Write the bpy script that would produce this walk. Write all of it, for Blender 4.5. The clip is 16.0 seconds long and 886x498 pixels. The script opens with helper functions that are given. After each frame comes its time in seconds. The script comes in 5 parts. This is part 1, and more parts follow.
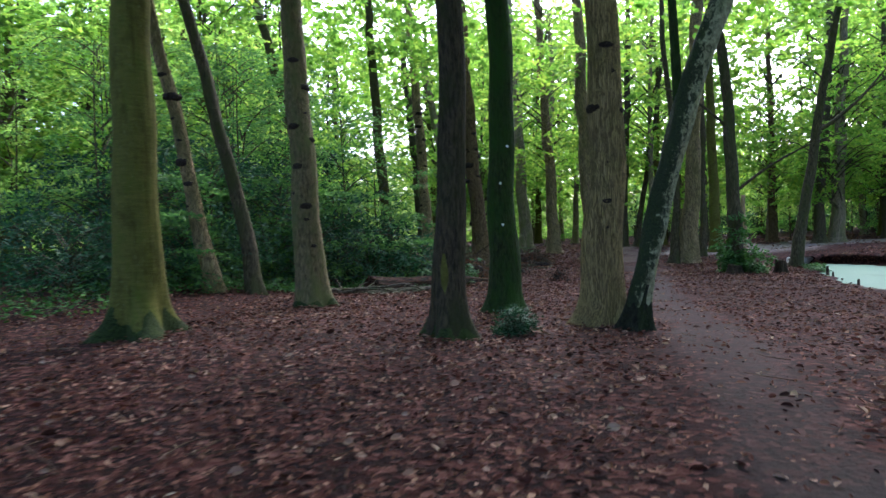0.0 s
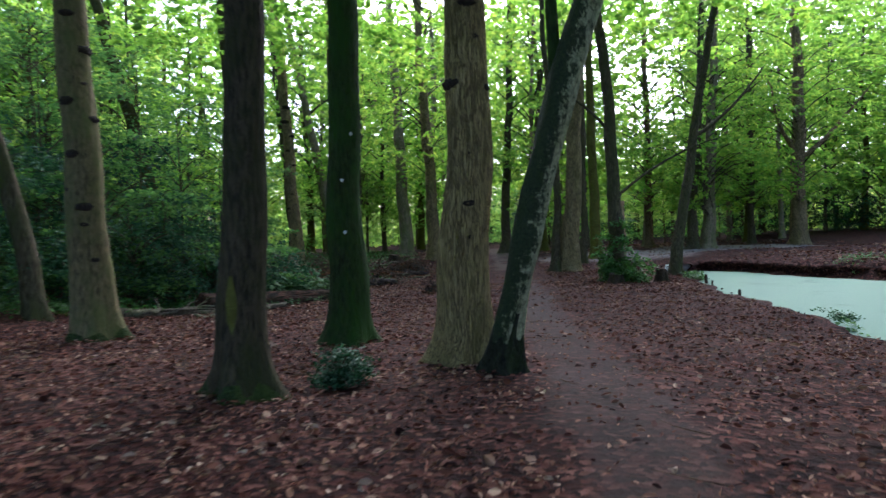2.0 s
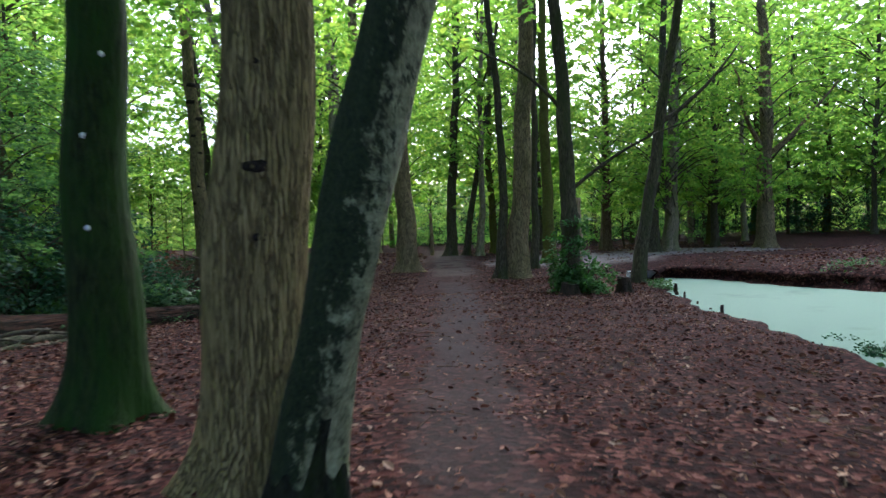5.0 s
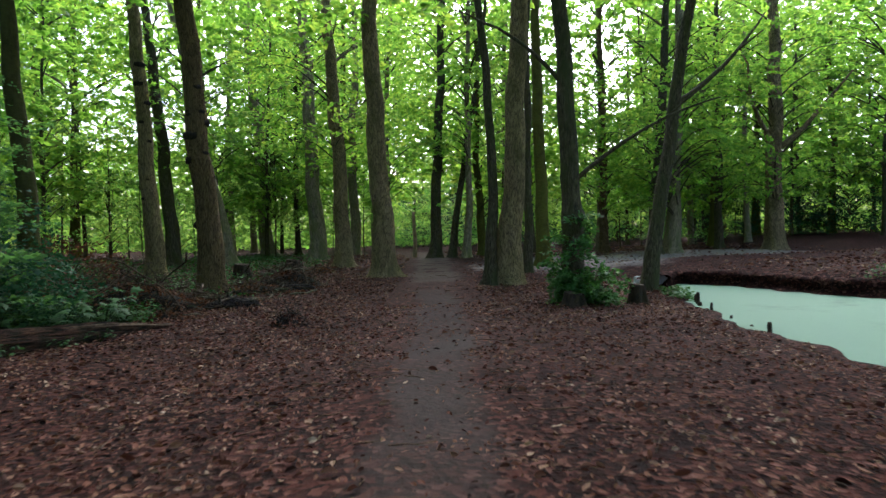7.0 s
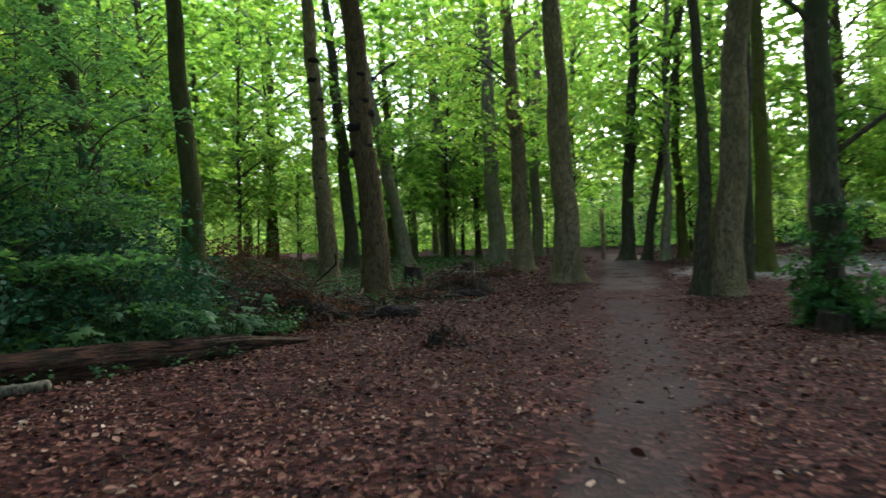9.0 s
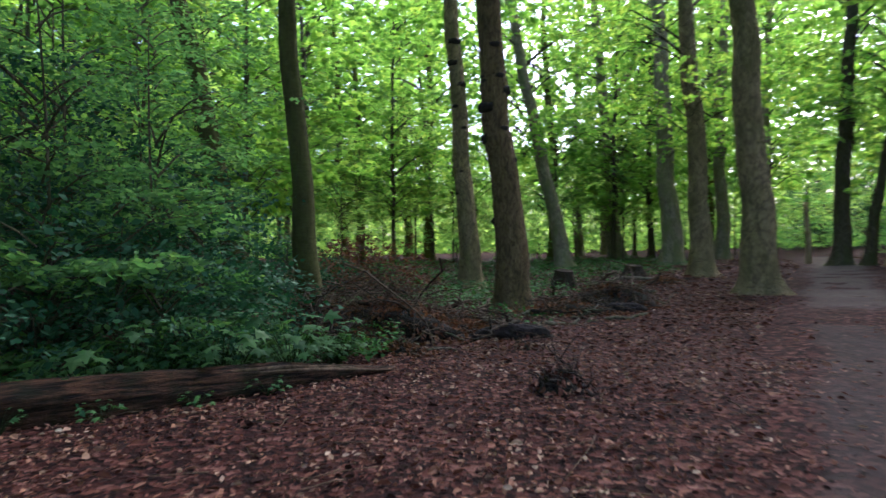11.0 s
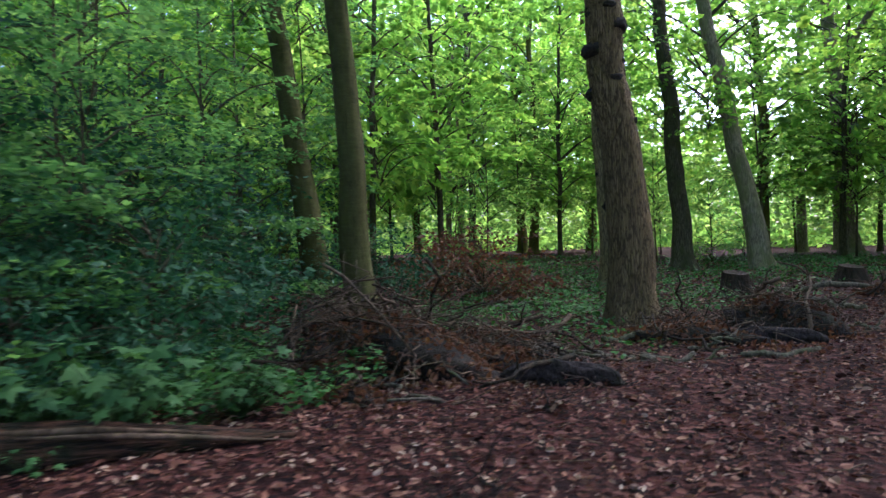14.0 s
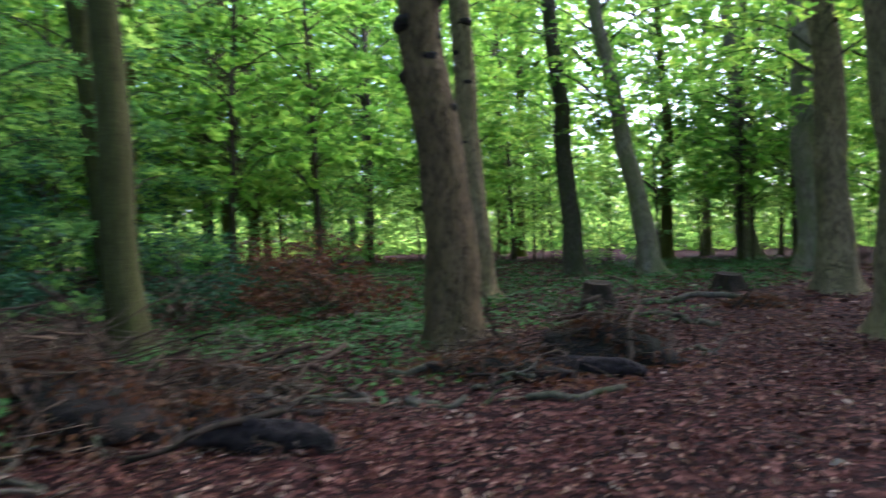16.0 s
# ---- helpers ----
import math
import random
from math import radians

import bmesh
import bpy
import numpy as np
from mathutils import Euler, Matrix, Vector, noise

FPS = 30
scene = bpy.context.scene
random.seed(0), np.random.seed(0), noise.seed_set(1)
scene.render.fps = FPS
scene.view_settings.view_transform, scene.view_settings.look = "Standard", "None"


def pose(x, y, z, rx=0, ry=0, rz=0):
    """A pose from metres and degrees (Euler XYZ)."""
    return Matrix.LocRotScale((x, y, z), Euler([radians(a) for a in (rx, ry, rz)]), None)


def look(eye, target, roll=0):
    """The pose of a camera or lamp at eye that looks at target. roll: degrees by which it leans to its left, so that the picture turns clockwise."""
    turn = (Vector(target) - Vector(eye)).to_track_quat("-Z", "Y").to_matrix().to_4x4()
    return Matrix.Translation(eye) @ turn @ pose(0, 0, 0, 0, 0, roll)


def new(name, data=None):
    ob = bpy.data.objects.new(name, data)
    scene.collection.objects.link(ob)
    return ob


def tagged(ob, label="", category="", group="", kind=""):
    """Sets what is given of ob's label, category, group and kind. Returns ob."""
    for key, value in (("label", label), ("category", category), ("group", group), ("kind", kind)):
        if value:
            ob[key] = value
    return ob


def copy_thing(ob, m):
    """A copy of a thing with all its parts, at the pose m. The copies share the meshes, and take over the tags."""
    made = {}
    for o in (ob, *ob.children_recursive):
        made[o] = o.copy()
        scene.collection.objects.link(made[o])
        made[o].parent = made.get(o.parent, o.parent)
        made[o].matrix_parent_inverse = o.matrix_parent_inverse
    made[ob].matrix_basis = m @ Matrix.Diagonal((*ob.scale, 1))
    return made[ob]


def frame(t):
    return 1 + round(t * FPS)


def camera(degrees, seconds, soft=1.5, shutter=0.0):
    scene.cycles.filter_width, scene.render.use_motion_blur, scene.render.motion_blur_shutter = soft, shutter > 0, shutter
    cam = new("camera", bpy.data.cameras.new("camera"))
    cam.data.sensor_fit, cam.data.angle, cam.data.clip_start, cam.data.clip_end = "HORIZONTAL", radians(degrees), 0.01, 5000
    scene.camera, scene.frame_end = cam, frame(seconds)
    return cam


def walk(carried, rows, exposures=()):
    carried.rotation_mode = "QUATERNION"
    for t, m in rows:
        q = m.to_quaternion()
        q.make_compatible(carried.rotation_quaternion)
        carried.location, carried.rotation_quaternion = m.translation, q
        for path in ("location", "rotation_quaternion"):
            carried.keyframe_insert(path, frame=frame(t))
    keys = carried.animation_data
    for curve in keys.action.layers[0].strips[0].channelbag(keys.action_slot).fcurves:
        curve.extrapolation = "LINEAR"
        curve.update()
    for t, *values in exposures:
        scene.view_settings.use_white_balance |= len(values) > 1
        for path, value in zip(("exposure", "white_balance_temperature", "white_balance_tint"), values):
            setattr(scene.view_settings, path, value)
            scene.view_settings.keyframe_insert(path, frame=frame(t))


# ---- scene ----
cam = camera(68.0, 16.0, soft=1.5, shutter=0.75)
METRES, EYE, TILT, LEAN, TURN = 22.4, 1.5, 0.0, 0.0, 0.0
ROWS = [
    (0.0, 0.0, 0.0, 0.0, -0.06, -1.66, 2.14),
    (0.5, 0.0118, 0.0285, 0.0003, -0.65, -1.51, 2.28),
    (1.0, 0.0215, 0.0544, 0.0007, -2.02, -1.27, 1.98),
    (1.5, 0.0315, 0.0826, 0.0009, -6.74, -1.54, 1.91),
    (2.0, 0.0412, 0.1083, 0.0018, -9.63, -1.63, 1.99),
    (2.5, 0.0531, 0.1367, 0.002, -10.79, -1.85, 2.22),
    (3.0, 0.0678, 0.1635, 0.0008, -11.11, -1.71, 2.18),
    (3.5, 0.0819, 0.192, 0.0002, -11.84, -1.8, 2.2),
    (4.0, 0.0981, 0.2199, -0.0014, -12.05, -1.98, 2.38),
    (4.5, 0.1099, 0.2469, -0.0013, -12.57, -1.8, 2.03),
    (7.0, 0.1623, 0.4071, -0.0054, -14.24, -1.59, 1.56),
    (7.5, 0.1673, 0.4361, -0.0057, -9.17, -1.23, 1.73),
    (8.0, 0.1722, 0.4689, -0.0071, -4.31, -1.45, 1.76),
    (8.5, 0.1799, 0.5004, -0.008, -1.17, -1.18, 1.85),
    (11.0, 0.2096, 0.6602, -0.0087, 17.07, -0.63, 1.75),
    (11.5, 0.2177, 0.6931, -0.009, 21.89, -0.57, 1.99),
    (12.0, 0.2276, 0.7225, -0.0101, 27.05, -0.36, 2.03),
    (12.5, 0.2349, 0.7558, -0.0101, 30.63, -0.67, 2.01),
    (13.0, 0.2425, 0.7871, -0.0112, 32.62, -0.5, 2.05),
    (13.5, 0.2471, 0.8188, -0.0119, 34.84, -0.79, 1.9),
    (14.0, 0.2539, 0.8502, -0.0124, 35.9, -0.62, 1.81),
    (14.5, 0.2615, 0.8797, -0.0138, 36.13, -0.46, 1.92),
    (15.0, 0.2712, 0.9105, -0.0131, 35.92, -0.51, 1.96),
    (15.5, 0.2808, 0.9390, -0.0128, 35.2, -0.56, 1.8),
    (16.0, 0.2892, 0.9711, -0.0107, 30.78, -0.66, 1.83),
]
walk(cam, [(t, pose(0, 0, EYE, TILT, LEAN, TURN) @ pose(METRES * x, METRES * y, METRES * z, 90 + pitch, roll, yaw)) for t, x, y, z, yaw, pitch, roll in ROWS],
     [(0.0, 2.28, 5200, 18), (2.0, 2.02, 5200, 16), (5.0, 2.06, 5250, 15), (8.0, 1.94, 5650, 6), (10.8, 2.32, 5250, 17), (13.0, 2.50, 5100, 21), (16.0, 2.58, 5000, 22)])

# ---------------------------------------------------------------- light
SUN_UP, SUN_ROUND = 42.0, 21.0          # degrees above the horizon, degrees clockwise from +y
world = bpy.data.worlds.new("sky")
scene.world = world
world.use_nodes = True
wn = world.node_tree
sky = wn.nodes.new("ShaderNodeTexSky")
sky.sky_type = "NISHITA"
sky.sun_disc = False
sky.sun_elevation, sky.sun_rotation = radians(SUN_UP), radians(SUN_ROUND)
sky.air_density, sky.dust_density, sky.ozone_density = 0.8, 5.0, 1.0
wn.links.new(sky.outputs[0], wn.nodes["Background"].inputs[0])
wn.nodes["Background"].inputs[1].default_value = 0.15
sun = new("sun", bpy.data.lights.new("sun", "SUN"))
sun.data.energy, sun.data.angle, sun.data.color = 0.85, radians(26), (1.0, 0.96, 0.88)
e, a = radians(SUN_UP), radians(SUN_ROUND)
sun.matrix_world = look((60 * math.sin(a) * math.cos(e), 60 * math.cos(a) * math.cos(e), 60 * math.sin(e)), (0, 0, 0))

# ---------------------------------------------------------------- materials
def material(name):
    m = bpy.data.materials.new(name)
    m.use_nodes = True
    n = m.node_tree.nodes
    return m, n, m.node_tree.links, n["Principled BSDF"]


def ramp(n, stops):
    r = n.new("ShaderNodeValToRGB")
    while len(r.color_ramp.elements) < len(stops):
        r.color_ramp.elements.new(0.5)
    for el, (p, c) in zip(r.color_ramp.elements, stops):
        el.position, el.color = p, (*c, 1)
    return r


def noise_tex(n, l, vec, scale, detail=4.0, rough=0.6):
    t = n.new("ShaderNodeTexNoise")
    t.inputs["Scale"].default_value, t.inputs["Detail"].default_value, t.inputs["Roughness"].default_value = scale, detail, rough
    if vec is not None:
        l.new(vec, t.inputs["Vector"])
    return t


def mapped(n, l, scale):
    co, mp = n.new("ShaderNodeTexCoord"), n.new("ShaderNodeMapping")
    mp.inputs["Scale"].default_value = scale
    l.new(co.outputs["Object"], mp.inputs["Vector"])
    return mp.outputs[0]


def mix(n, l, fac, a_, b_, mode="MIX"):
    x = n.new("ShaderNodeMix")
    x.data_type, x.blend_type = "RGBA", mode
    for sock, v in ((0, fac), (6, a_), (7, b_)):
        if isinstance(v, bpy.types.NodeSocket):
            l.new(v, x.inputs[sock])
        else:
            x.inputs[sock].default_value = v if sock == 0 else (*v, 1)
    return x.outputs[2]


def bump(n, l, height, strength, dist, normal=None):
    b = n.new("ShaderNodeBump")
    b.inputs["Strength"].default_value, b.inputs["Distance"].default_value = strength, dist
    l.new(height, b.inputs["Height"])
    if normal is not None:
        l.new(normal, b.inputs["Normal"])
    return b.outputs[0]


def bark(name, dark, light, moss, moss_amount, furrow, stretch=0.14, scale=22, lo=0.34, hi=0.66, lying=None):
    """Bark with furrows along the stem, blotches and algae."""
    m, n, l, p = material(name)
    v = mapped(n, l, (1, 1, stretch))
    if lying is not None:                   # a stem on the ground: the grain runs along it
        mp = v.node
        mp.vector_type = "TEXTURE"
        mp.inputs["Rotation"].default_value, mp.inputs["Scale"].default_value = (0, 0, radians(lying)), (1 / stretch, 1, 1)
    fur = noise_tex(n, l, v, scale, 5, 0.65)
    fine = noise_tex(n, l, mapped(n, l, (1, 1, 0.5)), 70, 4, 0.7)
    blot = noise_tex(n, l, mapped(n, l, (1, 1, 0.45)), 2.4, 5, 0.65)
    base = ramp(n, [(lo, dark), (hi, light)])
    l.new(fur.outputs[0], base.inputs[0])
    grain = mix(n, l, 0.8, base.outputs[0], fine.outputs[0], "OVERLAY")
    k = ramp(n, [(0.62 - 0.4 * moss_amount, (0, 0, 0)), (0.78 - 0.3 * moss_amount, (1, 1, 1))])
    l.new(blot.outputs[0], k.inputs[0])
    l.new(mix(n, l, k.outputs[0], grain, mix(n, l, fine.outputs[0], tuple(c * 0.55 for c in moss), moss)), p.inputs["Base Color"])
    p.inputs["Roughness"].default_value = 0.88
    p.inputs["Specular IOR Level"].default_value = 0.1
    b1 = bump(n, l, fur.outputs[0], furrow, 0.05)
    l.new(bump(n, l, fine.outputs[0], 0.35, 0.012, b1), p.inputs["Normal"])
    return m


def plated_bark(name, dark, light, algae, amount, plates=26, stretch=0.11, crack=0.12, furrow=0.9):
    """Bark broken into long plates by braided dark furrows, with algae in blotches."""
    m, n, l, p = material(name)
    v = mapped(n, l, (1, 1, stretch))
    warp, off = noise_tex(n, l, mapped(n, l, (1, 1, 0.5)), 9, 3, 0.6), n.new("ShaderNodeVectorMath")
    off.operation = "MULTIPLY_ADD"
    l.new(warp.outputs["Color"], off.inputs[0])
    off.inputs[1].default_value = (0.05, 0.05, 0.02)
    l.new(v, off.inputs[2])
    vor = n.new("ShaderNodeTexVoronoi")
    vor.feature = "DISTANCE_TO_EDGE"
    vor.inputs["Scale"].default_value = plates
    l.new(off.outputs[0], vor.inputs["Vector"])
    fine = noise_tex(n, l, mapped(n, l, (1, 1, 0.3)), 85, 5, 0.7)
    blot = noise_tex(n, l, mapped(n, l, (1, 1, 0.4)), 2.1, 6, 0.7)
    shade = noise_tex(n, l, mapped(n, l, (1, 1, 0.25)), 7, 4, 0.65)
    plate = ramp(n, [(0.0, dark), (crack, tuple(0.62 * c for c in light)), (crack * 3, light)])
    l.new(vor.outputs["Distance"], plate.inputs[0])
    col = mix(n, l, 0.75, mix(n, l, 0.6, plate.outputs[0], shade.outputs[0], "OVERLAY"), fine.outputs[0], "OVERLAY")
    k = ramp(n, [(0.62 - 0.35 * amount, (0, 0, 0)), (0.8 - 0.3 * amount, (0.8, 0.8, 0.8))])
    l.new(blot.outputs[0], k.inputs[0])
    l.new(mix(n, l, k.outputs[0], col, mix(n, l, plate.outputs[0], tuple(0.35 * c for c in algae), algae)), p.inputs["Base Color"])
    p.inputs["Roughness"].default_value, p.inputs["Specular IOR Level"].default_value = 0.92, 0.1
    hgt = ramp(n, [(0.0, (0, 0, 0)), (crack * 2.2, (1, 1, 1))])
    l.new(vor.outputs["Distance"], hgt.inputs[0])
    l.new(bump(n, l, fine.outputs[0], 0.45, 0.012, bump(n, l, hgt.outputs[0], furrow, 0.03)), p.inputs["Normal"])
    return m


def beech_bark(name, dark, light, moss, spot):
    """Smooth olive bark: cloudy algae, faint rings round the stem, dark streaks and pale lichen specks."""
    m, n, l, p = material(name)
    cloud, ring = noise_tex(n, l, mapped(n, l, (1, 1, 0.5)), 3.2, 7, 0.68), noise_tex(n, l, mapped(n, l, (0.5, 0.5, 3.0)), 9, 5, 0.7)
    streak, fine = noise_tex(n, l, mapped(n, l, (1, 1, 0.1)), 11, 5, 0.7), noise_tex(n, l, mapped(n, l, (1, 1, 1)), 90, 4, 0.75)
    base = ramp(n, [(0.3, dark), (0.52, light), (0.72, moss)])
    l.new(cloud.outputs[0], base.inputs[0])
    col = mix(n, l, 0.55, base.outputs[0], ring.outputs[0], "OVERLAY")
    k = ramp(n, [(0.56, (0, 0, 0)), (0.72, (0.75, 0.75, 0.75))])
    l.new(streak.outputs[0], k.inputs[0])
    col = mix(n, l, k.outputs[0], col, tuple(0.45 * c for c in dark))
    k2 = ramp(n, [(0.63, (0, 0, 0)), (0.7, (0.7, 0.7, 0.7))])
    l.new(noise_tex(n, l, mapped(n, l, (1, 1, 0.7)), 24, 3, 0.6).outputs[0], k2.inputs[0])
    col = mix(n, l, k2.outputs[0], col, spot)
    l.new(mix(n, l, 0.6, col, fine.outputs[0], "OVERLAY"), p.inputs["Base Color"])
    p.inputs["Roughness"].default_value, p.inputs["Specular IOR Level"].default_value = 0.9, 0.06
    l.new(bump(n, l, fine.outputs[0], 0.3, 0.01, bump(n, l, ring.outputs[0], 0.35, 0.03)), p.inputs["Normal"])
    return m


BARK_BEECH = beech_bark("bark_beech", (0.0378, 0.0364, 0.0084), (0.084, 0.0798, 0.0168), (0.0588, 0.0728, 0.0112), (0.119, 0.1232, 0.042))
BARK_DARK = bark("bark_dark", (0.024, 0.02, 0.012), (0.1, 0.08, 0.044), (0.055, 0.06, 0.02), 0.45, 0.8, 0.2, 28, 0.38, 0.62)
BARK_SPOTTED = bark("bark_spotted", (0.048, 0.0384, 0.018), (0.156, 0.1224, 0.0576), (0.108, 0.114, 0.036), 0.45, 0.7, 0.3, 24, 0.36, 0.64)
BARK_SOOT = bark("bark_blackish", (0.0144, 0.012, 0.0072), (0.06, 0.0456, 0.024), (0.0336, 0.036, 0.012), 0.4, 0.8, 0.2, 28, 0.38, 0.62)
BARK_MOSSY = bark("bark_mossy", (0.01035, 0.01265, 0.00575), (0.03105, 0.0414, 0.01265), (0.0253, 0.0575, 0.00805), 0.6, 0.8, 0.25, 26, 0.38, 0.62)
BARK_OAK = plated_bark("bark_furrowed", (0.0915, 0.06832, 0.0305), (0.2623, 0.1976, 0.08296), (0.1708, 0.1525, 0.0488), 0.4, 44, 0.05, 0.07)
BARK_RED = plated_bark("bark_reddish", (0.04, 0.026, 0.012), (0.165, 0.112, 0.05), (0.12, 0.1, 0.036), 0.3, 36, 0.07, 0.08)
BARK_GREY = bark("bark_grey", (0.09, 0.072, 0.045), (0.26, 0.21, 0.125), (0.16, 0.16, 0.06), 0.45, 0.7, 0.2, 24, 0.38, 0.62)
BARK_ASH = beech_bark("bark_ash", (0.0253, 0.02415, 0.00805), (0.0552, 0.05175, 0.0161), (0.0391, 0.04485, 0.01035), (0.0713, 0.0736, 0.0299))
BARK_BROWN = plated_bark("bark_brown", (0.0625, 0.045, 0.02375), (0.2875, 0.2125, 0.1025), (0.2, 0.1812, 0.0625), 0.45, 34, 0.09, 0.08)


def birch_bark():
    """Pale grey-green bark, with moss along the upper side of the leaning stem."""
    m, n, l, p = material("bark_patchy")
    co, dot = n.new("ShaderNodeTexCoord"), n.new("ShaderNodeVectorMath")
    dot.operation = "DOT_PRODUCT"
    l.new(co.outputs["Object"], dot.inputs[0])
    dot.inputs[1].default_value = (0.6, 0, -0.15)
    edge, add = noise_tex(n, l, mapped(n, l, (1, 1, 0.6)), 12, 8, 0.8), n.new("ShaderNodeMath")
    add.operation = "MULTIPLY_ADD"
    l.new(edge.outputs[0], add.inputs[0])
    add.inputs[1].default_value = 0.62
    l.new(dot.outputs["Value"], add.inputs[2])
    k = ramp(n, [(0.25, (0, 0, 0)), (0.29, (1, 1, 1))])
    l.new(add.outputs[0], k.inputs[0])
    fine, rings = noise_tex(n, l, mapped(n, l, (1, 1, 0.7)), 55, 5, 0.7), noise_tex(n, l, mapped(n, l, (1, 1, 0.8)), 13, 6, 0.75)
    pale = ramp(n, [(0.36, (0.05, 0.05, 0.024)), (0.46, (0.17, 0.17, 0.085)), (0.66, (0.34, 0.34, 0.19))])
    l.new(rings.outputs[0], pale.inputs[0])
    green = ramp(n, [(0.35, (0.008, 0.011, 0.004)), (0.7, (0.034, 0.048, 0.014))])
    l.new(fine.outputs[0], green.inputs[0])
    l.new(mix(n, l, k.outputs[0], green.outputs[0], mix(n, l, 0.6, pale.outputs[0], fine.outputs[0], "OVERLAY")), p.inputs["Base Color"])
    p.inputs["Roughness"].default_value, p.inputs["Specular IOR Level"].default_value = 0.85, 0.25
    l.new(bump(n, l, fine.outputs[0], 0.7, 0.02, bump(n, l, edge.outputs[0], 0.6, 0.05)), p.inputs["Normal"])
    return m


BARK_BIRCH = birch_bark()
BOUGH = bark("bleached_bough", (0.03, 0.024, 0.015), (0.155, 0.128, 0.086), (0.06, 0.07, 0.026), 0.4, 0.8, 0.4, 22)
BARK_DEAD = bark("bark_dead", (0.012, 0.009, 0.006), (0.055, 0.036, 0.021), (0.016, 0.018, 0.008), 0.25, 0.8, 0.3, 16)
ROTTEN = bark("rotten_black_wood", (0.005, 0.004, 0.004), (0.035, 0.025, 0.02), (0.012, 0.013, 0.007), 0.25, 1.0, 0.5, 20)
LOG_WOOD = bark("rotten_log", (0.006, 0.004, 0.003), (0.085, 0.04, 0.021), (0.012, 0.014, 0.006), 0.32, 1.0, 0.1, 26, 0.4, 0.68, 51.9)
DEADWOOD = bark("dead_twigs", (0.031, 0.0191, 0.011), (0.118, 0.0783, 0.0468), (0.0496, 0.0435, 0.0193), 0.15, 0.4, 0.5, 12)
SPLINTER = bark("split_wood", (0.14, 0.09, 0.05), (0.34, 0.25, 0.15), (0.1, 0.08, 0.04), 0.1, 0.7, 0.2, 20)


def foliage(name, shades, through_tint, amount, rough=0.6, spec=0.12, patchy=0.0):
    """Leaves: each blade has its own shade, and lets light through."""
    m, n, l, p = material(name)
    g, o = n.new("ShaderNodeNewGeometry"), n.new("ShaderNodeObjectInfo")
    r = ramp(n, [(i / (len(shades) - 1), c) for i, c in enumerate(shades)])
    add = n.new("ShaderNodeMath")
    add.operation = "MULTIPLY_ADD"
    l.new(g.outputs["Random Per Island"], add.inputs[0])
    add.inputs[1].default_value = 0.75
    half = n.new("ShaderNodeMath")
    half.operation = "MULTIPLY"
    l.new(o.outputs["Random"], half.inputs[0])
    half.inputs[1].default_value = 0.25
    l.new(half.outputs[0], add.inputs[2])
    shade = add.outputs[0]
    if patchy:                              # drifts of fresher and of rotten leaves
        drift, sub = noise_tex(n, l, mapped(n, l, (1, 1, 1)), 0.9, 5, 0.65), n.new("ShaderNodeMath")
        sub.operation = "MULTIPLY_ADD"
        l.new(drift.outputs[0], sub.inputs[0])
        sub.inputs[1].default_value, sub.inputs[2].default_value = patchy, -0.5 * patchy
        tot = n.new("ShaderNodeMath")
        l.new(shade, tot.inputs[0])
        l.new(sub.outputs[0], tot.inputs[1])
        shade = tot.outputs[0]
    l.new(shade, r.inputs[0])
    l.new(r.outputs[0], p.inputs["Base Color"])
    p.inputs["Roughness"].default_value, p.inputs["Specular IOR Level"].default_value = rough, spec
    t = n.new("ShaderNodeBsdfTranslucent")
    l.new(mix(n, l, 1.0, r.outputs[0], through_tint, "MULTIPLY"), t.inputs[0])
    s = n.new("ShaderNodeMixShader")
    s.inputs[0].default_value = amount
    l.new(p.outputs[0], s.inputs[1])
    l.new(t.outputs[0], s.inputs[2])
    l.new(s.outputs[0], n["Material Output"].inputs[0])
    return m


LEAF = foliage("canopy_leaf", [(0.05343, 0.1165, 0.0187), (0.08258, 0.1647, 0.0238), (0.1214, 0.217, 0.0306), (0.2138, 0.2813, 0.0425)], (2.4, 2.3, 1.5), 0.7)
LEAF_LOW = foliage("sapling_leaf", [(0.05528, 0.1276, 0.03326), (0.08543, 0.1848, 0.04277), (0.1256, 0.2376, 0.05227), (0.191, 0.2992, 0.06653)], (2.3, 2.3, 1.6), 0.58)
# Brighter, yellower leaf copy: sunlight on the distant foliage is put into its colour.
LEAF_LIT_TINT = foliage("leaf_lit_tint", [(0.06376, 0.1251, 0.02601), (0.1002, 0.1766, 0.03468), (0.1457, 0.2282, 0.04335), (0.2277, 0.2797, 0.06069)], (2.6, 2.5, 1.9), 0.75)
# Darker leaf copy for the left-hand saplings: shade is put into its colour.
LEAF_SHADE_TINT = foliage("leaf_shade_tint", [(0.0297, 0.07225, 0.02205), (0.0462, 0.1011, 0.02979), (0.066, 0.1326, 0.03762), (0.106, 0.1734, 0.04536)], (2.1, 2.1, 1.4), 0.58)
LEAF_HOLLY = foliage("holly_leaf", [(0.01054, 0.03488, 0.01496), (0.01683, 0.05072, 0.02192), (0.02737, 0.06864, 0.0288), (0.04216, 0.0896, 0.03456)], (1.2, 1.6, 1.0), 0.22, 0.6, 0.12)
LEAF_HERB = foliage("herb_leaf", [(0.01895, 0.05213, 0.01604), (0.03317, 0.08017, 0.02206), (0.05212, 0.108, 0.03007), (0.07076, 0.1326, 0.04009)], (1.8, 1.8, 1.2), 0.4)
